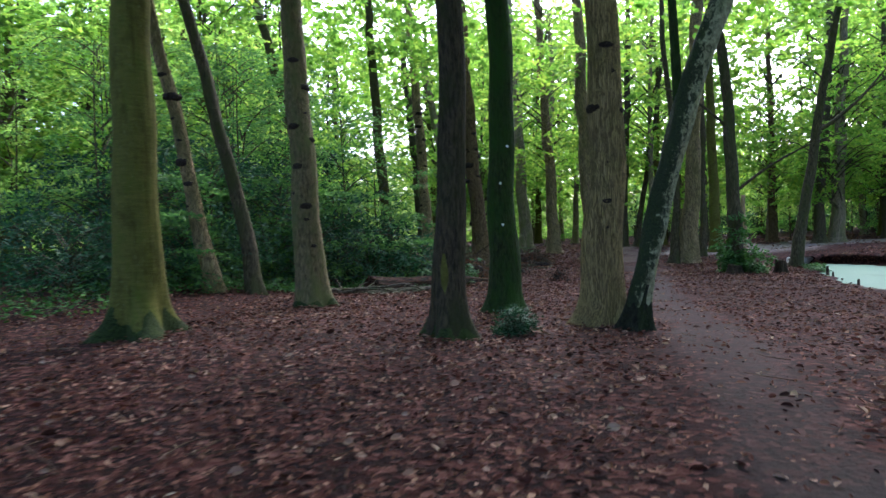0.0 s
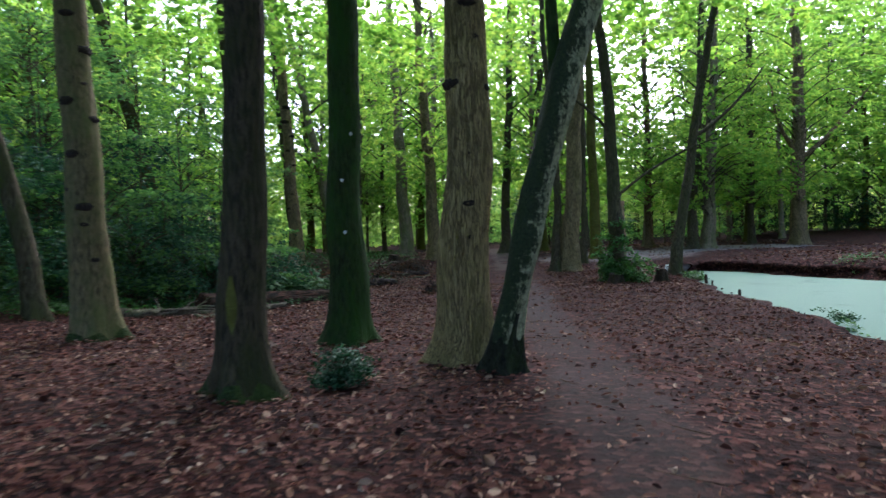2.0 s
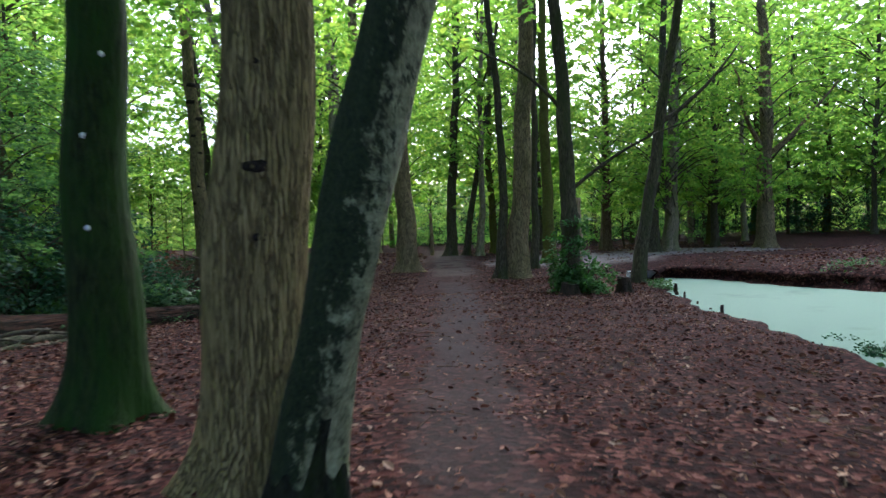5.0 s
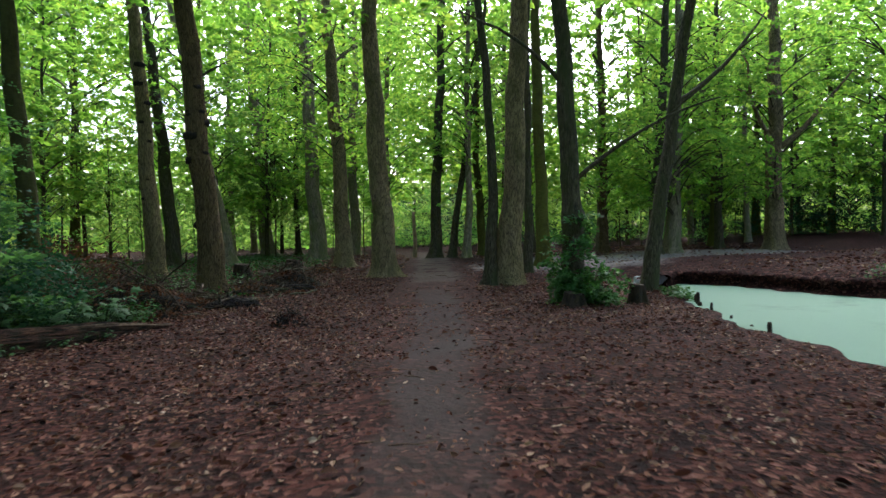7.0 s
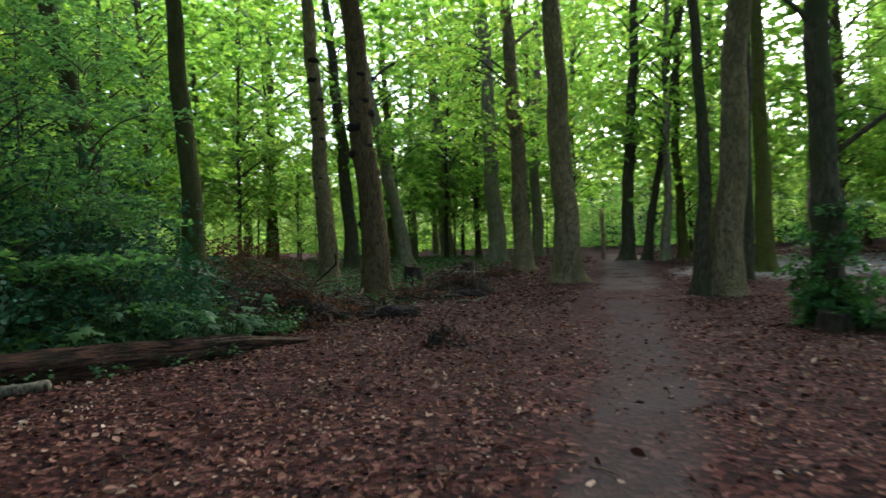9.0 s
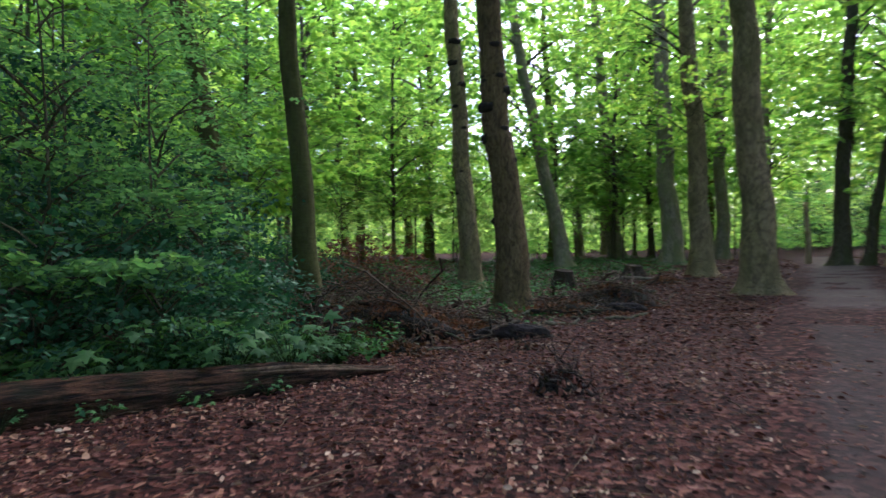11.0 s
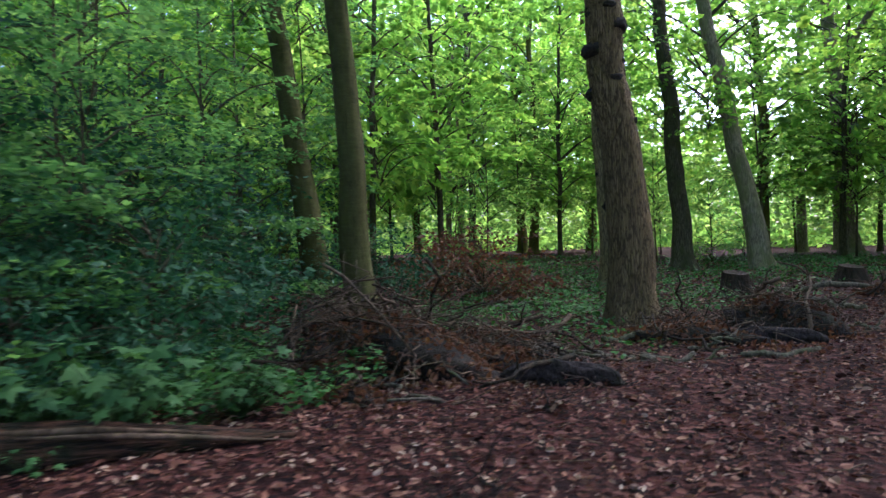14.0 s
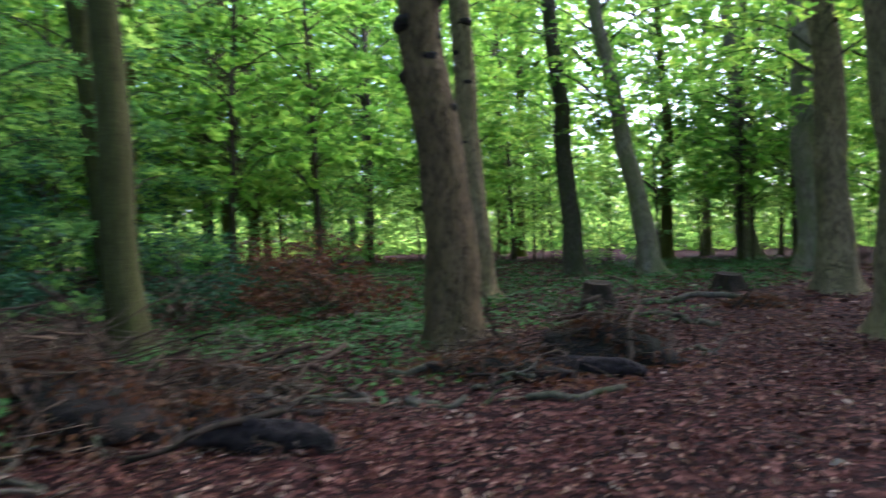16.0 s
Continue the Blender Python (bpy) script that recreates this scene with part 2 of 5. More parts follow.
LEAF_IVY = foliage("ivy_leaf", [(0.017, 0.048, 0.0102), (0.034, 0.08, 0.017), (0.051, 0.12, 0.0255), (0.085, 0.16, 0.034)], (1.6, 1.8, 1.0), 0.25, 0.6, 0.12)
LEAF_BROWN = foliage("withered_leaf", [(0.0385, 0.018, 0.00975), (0.0715, 0.033, 0.0163), (0.105, 0.051, 0.0228), (0.132, 0.072, 0.0325)], (1.6, 1.2, 0.9), 0.35)
# Dead-leaf browns; the palest stops are raised to paint in light patches.
LITTER = foliage("litter_leaf", [(0.00836, 0.004154, 0.003036), (0.02675, 0.0109, 0.007084), (0.07106, 0.02596, 0.01569), (0.1129, 0.04361, 0.0253), (0.1588, 0.07788, 0.04554), (0.2341, 0.1506, 0.09715), (0.3511, 0.2804, 0.2024)], (1.0, 0.8, 0.6), 0.06, 0.8, 0.1, 1.1)


def earth(name, stops, leafy, relief, worn=False):
    m, n, l, p = material(name)
    v = mapped(n, l, (1, 1, 1))
    big, fine = noise_tex(n, l, v, 0.55, 5, 0.6), noise_tex(n, l, v, 34, 6, 0.7)
    col = ramp(n, stops)
    l.new(fine.outputs[0], col.inputs[0])
    cells = n.new("ShaderNodeTexVoronoi")
    cells.inputs["Scale"].default_value = 17
    warp = noise_tex(n, l, v, 9, 2)
    off = n.new("ShaderNodeVectorMath")
    off.operation = "MULTIPLY_ADD"
    l.new(warp.outputs["Color"], off.inputs[0])
    off.inputs[1].default_value = (0.12, 0.12, 0.0)
    l.new(v, off.inputs[2])
    l.new(off.outputs[0], cells.inputs["Vector"])
    # Leaf-brown cells, darkened so their colour carries the shade between fallen leaves.
    hue = ramp(n, [(0.0, (0.005, 0.0022, 0.0018)), (0.5, (0.018, 0.006, 0.0045)), (0.85, (0.05, 0.0165, 0.0115)), (1.0, (0.11, 0.052, 0.038))])
    sep = n.new("ShaderNodeSeparateColor")
    l.new(cells.outputs["Color"], sep.inputs[0])
    l.new(sep.outputs[0], hue.inputs[0])
    k = ramp(n, [(0.42 - 0.2 * leafy, (0, 0, 0)), (0.62 - 0.2 * leafy, (leafy, leafy, leafy))])
    l.new(big.outputs[0], k.inputs[0])
    skin = mix(n, l, k.outputs[0], col.outputs[0], hue.outputs[0])
    if worn:                                # towards its ragged edges the strip goes over into leafy soil
        at, mid, sum_ = n.new("ShaderNodeAttribute"), noise_tex(n, l, v, 2.6, 6, 0.7), n.new("ShaderNodeMath")
        at.attribute_name = "across"
        sum_.operation = "MULTIPLY_ADD"
        l.new(mid.outputs[0], sum_.inputs[0])
        sum_.inputs[1].default_value = -0.8
        l.new(at.outputs["Fac"], sum_.inputs[2])
        wk = ramp(n, [(0.0, (0, 0, 0)), (0.28, (1, 1, 1))])
        l.new(sum_.outputs[0], wk.inputs[0])
        skin = mix(n, l, wk.outputs[0], skin, hue.outputs[0])
    l.new(skin, p.inputs["Base Color"])
    p.inputs["Roughness"].default_value, p.inputs["Specular IOR Level"].default_value = 0.95, 0.06
    b1 = bump(n, l, cells.outputs["Distance"], 0.6 * leafy + 0.05, 0.03)
    l.new(bump(n, l, fine.outputs[0], 0.5, relief, b1), p.inputs["Normal"])
    return m


SOIL = earth("leafy_soil", [(0.3, (0.006, 0.0034, 0.0026)), (0.7, (0.026, 0.0135, 0.0098))], 1.0, 0.03)
TRODDEN = earth("trodden_earth", [(0.25, (0.018, 0.013, 0.0115)), (0.75, (0.047, 0.036, 0.032))], 0.45, 0.02, True)
SAND = earth("sandy_track", [(0.25, (0.173, 0.133, 0.112)), (0.75, (0.274, 0.223, 0.191))], 0.15, 0.015, True)

FIRM_SAND = earth("trodden_sand", [(0.25, (0.045, 0.033, 0.027)), (0.75, (0.095, 0.073, 0.061))], 0.3, 0.015, True)

DUCKWEED, n_, l_, p_ = material("duckweed_water")
v_ = mapped(n_, l_, (1, 1, 1))
f_, g_ = noise_tex(n_, l_, v_, 60, 4, 0.7), noise_tex(n_, l_, v_, 0.45, 6, 0.62)
c_ = ramp(n_, [(0.3, (0.084, 0.152, 0.1)), (0.7, (0.138, 0.215, 0.15))])
l_.new(f_.outputs[0], c_.inputs[0])
w_ = ramp(n_, [(0.58, (0, 0, 0)), (0.72, (0.8, 0.8, 0.8))])
l_.new(g_.outputs[0], w_.inputs[0])
l_.new(mix(n_, l_, w_.outputs[0], c_.outputs[0], (0.05, 0.09, 0.055)), p_.inputs["Base Color"])
p_.inputs["Roughness"].default_value, p_.inputs["Specular IOR Level"].default_value = 0.75, 0.15
l_.new(bump(n_, l_, f_.outputs[0], 0.2, 0.006), p_.inputs["Normal"])

PALE, n_, l_, p_ = material("weathered_white_plastic")
c_ = ramp(n_, [(0.35, (0.5, 0.5, 0.47)), (0.6, (0.8, 0.8, 0.78))])
l_.new(noise_tex(n_, l_, mapped(n_, l_, (1, 1, 1)), 6).outputs[0], c_.inputs[0])
l_.new(c_.outputs[0], p_.inputs["Base Color"])
p_.inputs["Roughness"].default_value = 0.5
FOOT_MOSS = bark("foot_moss", (0.008, 0.012, 0.004), (0.035, 0.05, 0.013), (0.05, 0.07, 0.014), 0.35, 0.9, 0.9, 34)
WET_FOOT = bark("wet_mossy_foot", (0.006, 0.006, 0.004), (0.028, 0.028, 0.016), (0.03, 0.05, 0.01), 0.2, 0.9, 0.5, 24)
KNOT = bark("knot_wood", (0.01, 0.008, 0.006), (0.04, 0.03, 0.021), (0.03, 0.03, 0.015), 0.1, 0.8, 1.0, 30)

# ---------------------------------------------------------------- mesh helpers
class Geo:
    """Collects tubes, leaves and sheets into one mesh."""

    def __init__(self):
        self.v, self.f, self.c = [], [], 0

    def add(self, verts, faces):
        self.v.append(np.asarray(verts, float).reshape(-1, 3))
        self.f.append(np.asarray(faces, int) + self.c)
        self.c += len(self.v[-1])

    def tube(self, pts, radii, segs=8, lobes=None, cap=True):
        pts = np.asarray(pts, float)
        k = len(pts)
        tan = np.gradient(pts, axis=0)
        tan /= np.linalg.norm(tan, axis=1)[:, None] + 1e-9
        ref = np.array([1.0, 0, 0]) if abs(tan[0, 0]) < 0.8 else np.array([0, 1.0, 0])
        u = np.cross(tan, ref)
        u /= np.linalg.norm(u, axis=1)[:, None]
        w = np.cross(tan, u)
        th = np.linspace(0, 2 * np.pi, segs, endpoint=False)
        r = np.repeat(np.asarray(radii, float)[:, None], segs, 1)
        if lobes is not None:
            r = r * lobes
        ring = pts[:, None, :] + r[:, :, None] * (np.cos(th)[None, :, None] * u[:, None, :] + np.sin(th)[None, :, None] * w[:, None, :])
        i, j = np.meshgrid(np.arange(k - 1), np.arange(segs), indexing="ij")
        q = np.stack([i * segs + j, i * segs + (j + 1) % segs, (i + 1) * segs + (j + 1) % segs, (i + 1) * segs + j], -1).reshape(-1, 4)
        verts = ring.reshape(-1, 3)
        if cap:
            verts = np.vstack([verts, pts[0], pts[-1]])
            a0, a1 = k * segs, k * segs + 1
            jj = np.arange(segs)
            q = np.vstack([q, np.stack([np.full(segs, a0), (jj + 1) % segs, jj, jj], -1),
                           np.stack([np.full(segs, a1), (k - 1) * segs + jj, (k - 1) * segs + (jj + 1) % segs, (k - 1) * segs + (jj + 1) % segs], -1)])
        self.add(verts, q)
        return self

    def leaves(self, centre, along, normal, length, width, fold=0.0):
        """Leaf blades: a rhomb each, or two half blades folded at the midrib."""
        along = along / (np.linalg.norm(along, axis=1)[:, None] + 1e-9)
        side = np.cross(normal, along)
        side /= np.linalg.norm(side, axis=1)[:, None] + 1e-9
        up = np.cross(along, side)
        L, W = length[:, None], width[:, None]
        k = len(centre)
        if fold == 0.0:
            vs = np.stack([centre - along * L * 0.5, centre - along * L * 0.06 + side * W * 0.5, centre + along * L * 0.5,
                           centre - along * L * 0.06 - side * W * 0.5], 1).reshape(-1, 3)
            self.add(vs, np.arange(4 * k).reshape(k, 4))
        else:
            lift = up * W * fold
            curl = up * L * (np.random.rand(k, 1) - 0.3) * 0.35
            vs = np.stack([centre - along * L * 0.5, centre - along * L * 0.2 + side * W * 0.42 + lift, centre + along * L * 0.2 + side * W * 0.4 + lift,
                           centre + along * L * 0.5 + curl, centre + along * L * 0.2 - side * W * 0.4 + lift, centre - along * L * 0.2 - side * W * 0.42 + lift], 1).reshape(-1, 3)
            b = np.arange(k)[:, None] * 6
            self.add(vs, np.vstack([b + np.array([0, 1, 2, 3]), b + np.array([0, 3, 4, 5])]))

    def mesh(self, name, mat, smooth=True):
        v, f = np.vstack(self.v), np.vstack(self.f)
        me = bpy.data.meshes.new(name)
        tri = f[:, 2] == f[:, 3]
        sizes = np.where(tri, 3, 4)
        keep = np.ones(f.shape, bool)
        keep[tri, 3] = False
        loops = f[keep]
        me.vertices.add(len(v))
        me.vertices.foreach_set("co", v.ravel())
        me.loops.add(len(loops))
        me.loops.foreach_set("vertex_index", loops)
        me.polygons.add(len(f))
        me.polygons.foreach_set("loop_start", np.concatenate([[0], np.cumsum(sizes)[:-1]]))
        me.polygons.foreach_set("use_smooth", np.full(len(f), smooth))
        me.update(calc_edges=True)
        me.materials.append(mat)
        return me


def part(name, data, parent, m=None, label=""):
    ob = new(name, data)
    ob.parent = parent
    if m is not None:
        ob.matrix_basis = m
    return tagged(ob, label) if label else ob


def thing(name, x, y, z, label, category, group="", turn=0.0, data=None, kind=""):
    ob = new(name, data)
    ob.matrix_basis = pose(x, y, z, 0, 0, turn)
    return tagged(ob, label, category, group, kind)


def ease(a_, b_, v):
    t = np.clip((np.asarray(v, float) - a_) / (b_ - a_), 0, 1)
    return t * t * (3 - 2 * t)

# ---------------------------------------------------------------- the ground
POND = np.array([(9.6, 9.6), (10.0, 12.7), (11.1, 15.2), (11.6, 18.1), (12.2, 20.2), (13.4, 23.1), (14.9, 25.9), (16.0, 27.6), (16.7, 26.0),
                 (17.0, 24.0), (17.7, 21.4), (18.6, 17.0), (19.6, 11.0), (18.5, 5.0), (13.5, 5.0)])
WATER = -0.52


def pond_distance(x, y):
    """Metres outside the pond's edge; negative over the water."""
    p = np.stack([np.ravel(x), np.ravel(y)], 1)
    best, inside = np.full(len(p), 1e9), np.zeros(len(p), bool)
    for a_, b_ in zip(POND, np.roll(POND, -1, 0)):
        d = b_ - a_
        t = np.clip(((p - a_) @ d) / (d @ d), 0, 1)
        best = np.minimum(best, np.hypot(*(p - a_ - t[:, None] * d).T))
        hit = ((a_[1] > p[:, 1]) != (b_[1] > p[:, 1])) & (p[:, 0] < (b_[0] - a_[0]) * (p[:, 1] - a_[1]) / (b_[1] - a_[1] + 1e-12) + a_[0])
        inside ^= hit
    d = np.where(inside, -best, best) + 0.14 * np.sin(2.3 * p[:, 0] + 1.1 * p[:, 1]) + 0.09 * np.sin(5.1 * p[:, 1] - 2.0 * p[:, 0])
    return d.reshape(np.shape(x))


def bumps(x, y):
    return (0.035 * np.sin(0.83 * x + 0.4 * y) * np.sin(0.71 * y - 0.3 * x + 1) + 0.016 * np.sin(2.3 * x + 1.7 * y) * np.sin(1.9 * y - 1.1 * x)
            + 0.007 * np.sin(6.1 * x + 2.2) * np.sin(5.3 * y + 2.0 * x))


def ground_z(x, y):
    x, y = np.asarray(x, float), np.asarray(y, float)
    z = np.interp(y, [-5, 0, 5, 9, 13, 17, 24, 30, 36, 42, 60], [0.08, 0.06, 0.04, -0.02, -0.15, -0.26, -0.33, -0.27, -0.16, -0.08, 0.0])
    z = z + 0.24 * ease(2.2, -3.0, x) * ease(3, 8, y) * (1 - ease(16, 20, y)) + 0.3 * ease(-2.5, -7, x) * ease(10, 14, y)
    z = z - 0.09 * ease(2.0, 8.0, x) * (1 - ease(12, 18, y))
    z = z + 0.38 * ease(15.5, 19, x) * (1 - ease(30, 36, y)) + 0.5 * ease(26, 45, x)
    d = pond_distance(x, y)
    z = z + bumps(x, y) * ease(0.3, 2.5, d)
    steep = ease(14.2, 16.2, x)             # a low cut bank beyond the water, a gentle shore before it
    shore = WATER + 0.05 + (z - WATER - 0.05) * ease(0.15, 3.6 - 2.9 * steep, d)
    return np.where(d < 0.2, WATER - 0.5 + 0.55 * ease(-0.7, 0.2, d), shore)


def gz(x, y):
    return float(ground_z(np.array([x]), np.array([y]))[0])


def spread(lo, hi, step, far):
    mid = np.arange(lo, hi + step / 2, step)
    grow = step * 1.33 ** np.arange(1, 40)
    out = np.cumsum(grow)
    out = out[out < far]
    return np.concatenate([lo - out[::-1], mid, hi + out])


def sheet(xs, ys, z_of):
    gx, gy = np.meshgrid(xs, ys, indexing="xy")
    v = np.stack([gx, gy, z_of(gx, gy)], -1).reshape(-1, 3)
    nx, ny = len(xs), len(ys)
    i, j = np.meshgrid(np.arange(ny - 1), np.arange(nx - 1), indexing="ij")
    f = np.stack([i * nx + j, i * nx + j + 1, (i + 1) * nx + j + 1, (i + 1) * nx + j], -1).reshape(-1, 4)
    g = Geo()
    g.add(v, f)
    return g


tagged(new("ground", sheet(spread(-14, 28, 0.2, 900), spread(-4, 46, 0.2, 900), ground_z).mesh("ground", SOIL)),
       "uneven woodland soil under a layer of fallen leaves", "ground", kind="structure")


def track(name, mat, line, half, label, lift, fade=0.0):
    """A trodden strip that follows the ground, with a ragged edge."""
    line = np.array(line, float)
    s = np.concatenate([[0], np.cumsum(np.hypot(*np.diff(line, axis=0).T))])
    t = np.arange(0, s[-1], 0.2)
    cx, cy = np.interp(t, s, line[:, 0]), np.interp(t, s, line[:, 1])
    for _ in range(30):
        cx[1:-1], cy[1:-1] = (cx[:-2] + 2 * cx[1:-1] + cx[2:]) / 4, (cy[:-2] + 2 * cy[1:-1] + cy[2:]) / 4
    tx, ty = np.gradient(cx), np.gradient(cy)
    q = np.hypot(tx, ty)
    nx, ny = ty / q, -tx / q
    w = np.linspace(-1, 1, 13)
    wl = half * (1 + 0.16 * np.sin(1.3 * t) + 0.1 * np.sin(3.7 * t + 1))
    wr = half * (1 + 0.16 * np.sin(1.1 * t + 2) + 0.1 * np.sin(4.1 * t))
    off = np.where(w[None, :] < 0, w[None, :] * wl[:, None], w[None, :] * wr[:, None])
    gx, gy = cx[:, None] + nx[:, None] * off, cy[:, None] + ny[:, None] * off
    z = ground_z(gx, gy) + lift * (1 - np.abs(w[None, :]) ** 6 * 1.6)
    g = Geo()
    k = len(w)
    i, j = np.meshgrid(np.arange(len(t) - 1), np.arange(k - 1), indexing="ij")
    g.add(np.stack([gx, gy, z], -1).reshape(-1, 3), np.stack([i * k + j, i * k + j + 1, (i + 1) * k + j + 1, (i + 1) * k + j], -1).reshape(-1, 4))
    me = g.mesh(name, mat)
    me.attributes.new("across", "FLOAT", "POINT").data.foreach_set("value", np.maximum(np.abs(w)[None, :], fade * np.clip(1 - t / 5.0, 0, 1)[:, None]).ravel())
    tagged(new(name, me), label, "path", kind="structure")
    return cx, cy


PATH_LINE = [(1.0, -3), (1.5, 1), (2.2, 4), (2.9, 6.5), (3.6, 9), (4.2, 12), (5.0, 15), (5.9, 18.5), (6.8, 22), (8.3, 29), (9.8, 35), (11.5, 42), (13, 52)]
path_x, path_y = track("path", TRODDEN, PATH_LINE, 0.84, "trodden bare earth footpath strewn with dead leaves", 0.014)
track("far_path", FIRM_SAND, [(7.9, 27), (8.4, 29.5), (9.8, 35), (11.5, 42), (13, 52)], 1.5, "wide trodden sandy path between the trees", 0.02, 1.2)
track("sandy_track", SAND, [(10.5, 39), (13, 37.5), (17, 35), (22, 37), (28, 40)], 7.5, "pale sandy track across the clearing", 0.016, 1.3)

water = Geo()
ring = np.array([(POND[:, 0].mean(), POND[:, 1].mean())])
edge = np.vstack([POND + 0.5 * (POND - ring) / np.linalg.norm(POND - ring, axis=1)[:, None]])
k_ = len(edge)
water.add(np.vstack([np.c_[edge, np.full(k_, WATER)], [[ring[0, 0], ring[0, 1], WATER]]]),
          np.array([(i, (i + 1) % k_, k_, k_) for i in range(k_)]))
tagged(new("water", water.mesh("water", DUCKWEED, False)), "still pond covered with pale green duckweed", "pond", kind="structure")

# ---------------------------------------------------------------- foliage shapes
def sprays(g, pos, out, per, size, spread_=0.45, droop=0.12, tilt=0.6, slim=0.58):
    """Flat twigs of leaves: pos where each begins, out its direction."""
    k = len(pos)
    out = out + np.random.normal(0, 0.45, out.shape)
    out[:, 2] = -droop + np.random.normal(0, 0.16, k)
    out /= np.linalg.norm(out, axis=1)[:, None]
    up = np.tile([0, 0, 1.0], (k, 1)) + np.random.normal(0, tilt, (k, 3))
    side = np.cross(up, out)
    side /= np.linalg.norm(side, axis=1)[:, None]
    s = np.random.rand(k, per)
    wide = (np.random.rand(k, per) - 0.5) * 2 * (0.35 + 0.65 * (1 - s)) * spread_ * 0.6
    c = pos[:, None] + out[:, None] * (s * spread_ * 1.7)[..., None] + side[:, None] * wide[..., None] + np.random.normal(0, 0.035, (k, per, 3))
    c[..., 2] -= (s ** 2) * spread_ * 0.25
    d = out[:, None] + side[:, None] * np.sign(wide)[..., None] * 0.8 + np.random.normal(0, 0.25, (k, per, 3))
    nn = np.repeat(up[:, None], per, 1) + np.random.normal(0, 0.6, (k, per, 3))
    L = size * np.random.uniform(0.65, 1.25, k * per)
    g.leaves(c.reshape(-1, 3), d.reshape(-1, 3), nn.reshape(-1, 3), L, L * slim * np.random.uniform(0.85, 1.15, k * per))


def crown_shape(name, mat, radius, low, high, tips, per_tip, per_spray, size, seed, bottom=0.5, limbs=None, flat=0.35, tilt=0.6):
    """A crown of leaf sprays round branch tips, from height low to high, wider in the middle."""
    np.random.seed(seed)
    h = low + (high - low) * np.random.rand(tips) ** 1.25
    f = (h - low) / (high - low)
    prof = radius * np.clip(bottom + (1 - bottom) * np.sin(np.pi * np.clip(f, 0, 0.62) / 1.24), 0.1, 1) * np.where(f > 0.62, np.sqrt(np.clip(1 - ((f - 0.62) / 0.4) ** 2, 0.05, 1)), 1)
    az = np.random.rand(tips) * 2 * np.pi
    rr = prof * np.sqrt(np.random.uniform(0.08, 1.0, tips))
    tip = np.stack([rr * np.cos(az), rr * np.sin(az), h], 1)
    if limbs is not None:
        for p in tip:
            q = p * np.array([0, 0, 1.0]) - np.array([0, 0, 0.35 * np.hypot(p[0], p[1]) + 0.1])
            q[2] = max(q[2], 0.25 * low)
            t = np.linspace(0, 1, 5)[:, None]
            c = q + (p - q) * t + np.array([0, 0, 1.0]) * (0.18 * np.sin(np.pi * t)) * np.hypot(p[0], p[1]) + np.random.normal(0, 0.04, (5, 3)) * t
            limbs.tube(c, np.linspace(0.012 + 0.012 * np.hypot(p[0], p[1]), 0.006, 5), 3, cap=False)
    pos = np.repeat(tip, per_tip, 0) + np.random.normal(0, 1, (tips * per_tip, 3)) * np.array([1, 1, flat]) * radius * 0.2
    out = pos * np.array([1, 1, 0]) + np.random.normal(0, 0.3, pos.shape)
    g = Geo()
    sprays(g, pos, out / (np.linalg.norm(out, axis=1)[:, None] + 1e-6), per_spray, size, 0.45 * min(1.0, radius / 1.3), tilt=tilt)
    return g.mesh(name, mat, False)


def crown_set(count, radius, low, high, tips, per_tip, per, size, seed, bottom, bare=False):
    """Crowns with the branchwork that carries them."""
    made = []
    for i in range(count):
        limbs = Geo()
        me = crown_shape("crown", LEAF, radius + 0.3 * i, low + 0.4 * (i % 3), high, tips, per_tip, per, size, seed + i, bottom, limbs)
        made.append((me, None if bare else limbs.mesh("branchwork", BARK_DARK)))
    return made


CROWNS = crown_set(4, 3.6, 5.0, 17.0, 40, 8, 18, 0.21, 10, 0.55)
LOW_CROWNS = crown_set(3, 4.2, 2.6, 15.0, 50, 8, 19, 0.21, 60, 0.75)
# Mostly out of view overhead; made wide, with large leaves, to shade the ground.
HIGH_CROWNS = crown_set(3, 5.2, 8.5, 18.0, 40, 7, 11, 0.31, 30, 0.6, True)
FAR_CROWNS = crown_set(4, 4.0, 3.2, 17.0, 50, 6, 14, 0.35, 70, 0.65)


def wavy(th, z, seed, around, along, count=7):
    """Uneven swell over a stem: waves of random turn and pitch, about -1 to 1."""
    rng = np.random.RandomState(seed)
    out = 0
    for _ in range(count):
        out = out + rng.uniform(0.5, 1) * np.sin(rng.randint(around[0], around[1] + 1) * th[None, :] + rng.uniform(*along) * rng.choice([-1, 1]) * z[:, None] + rng.rand() * 6.28)
    return out / math.sqrt(count)


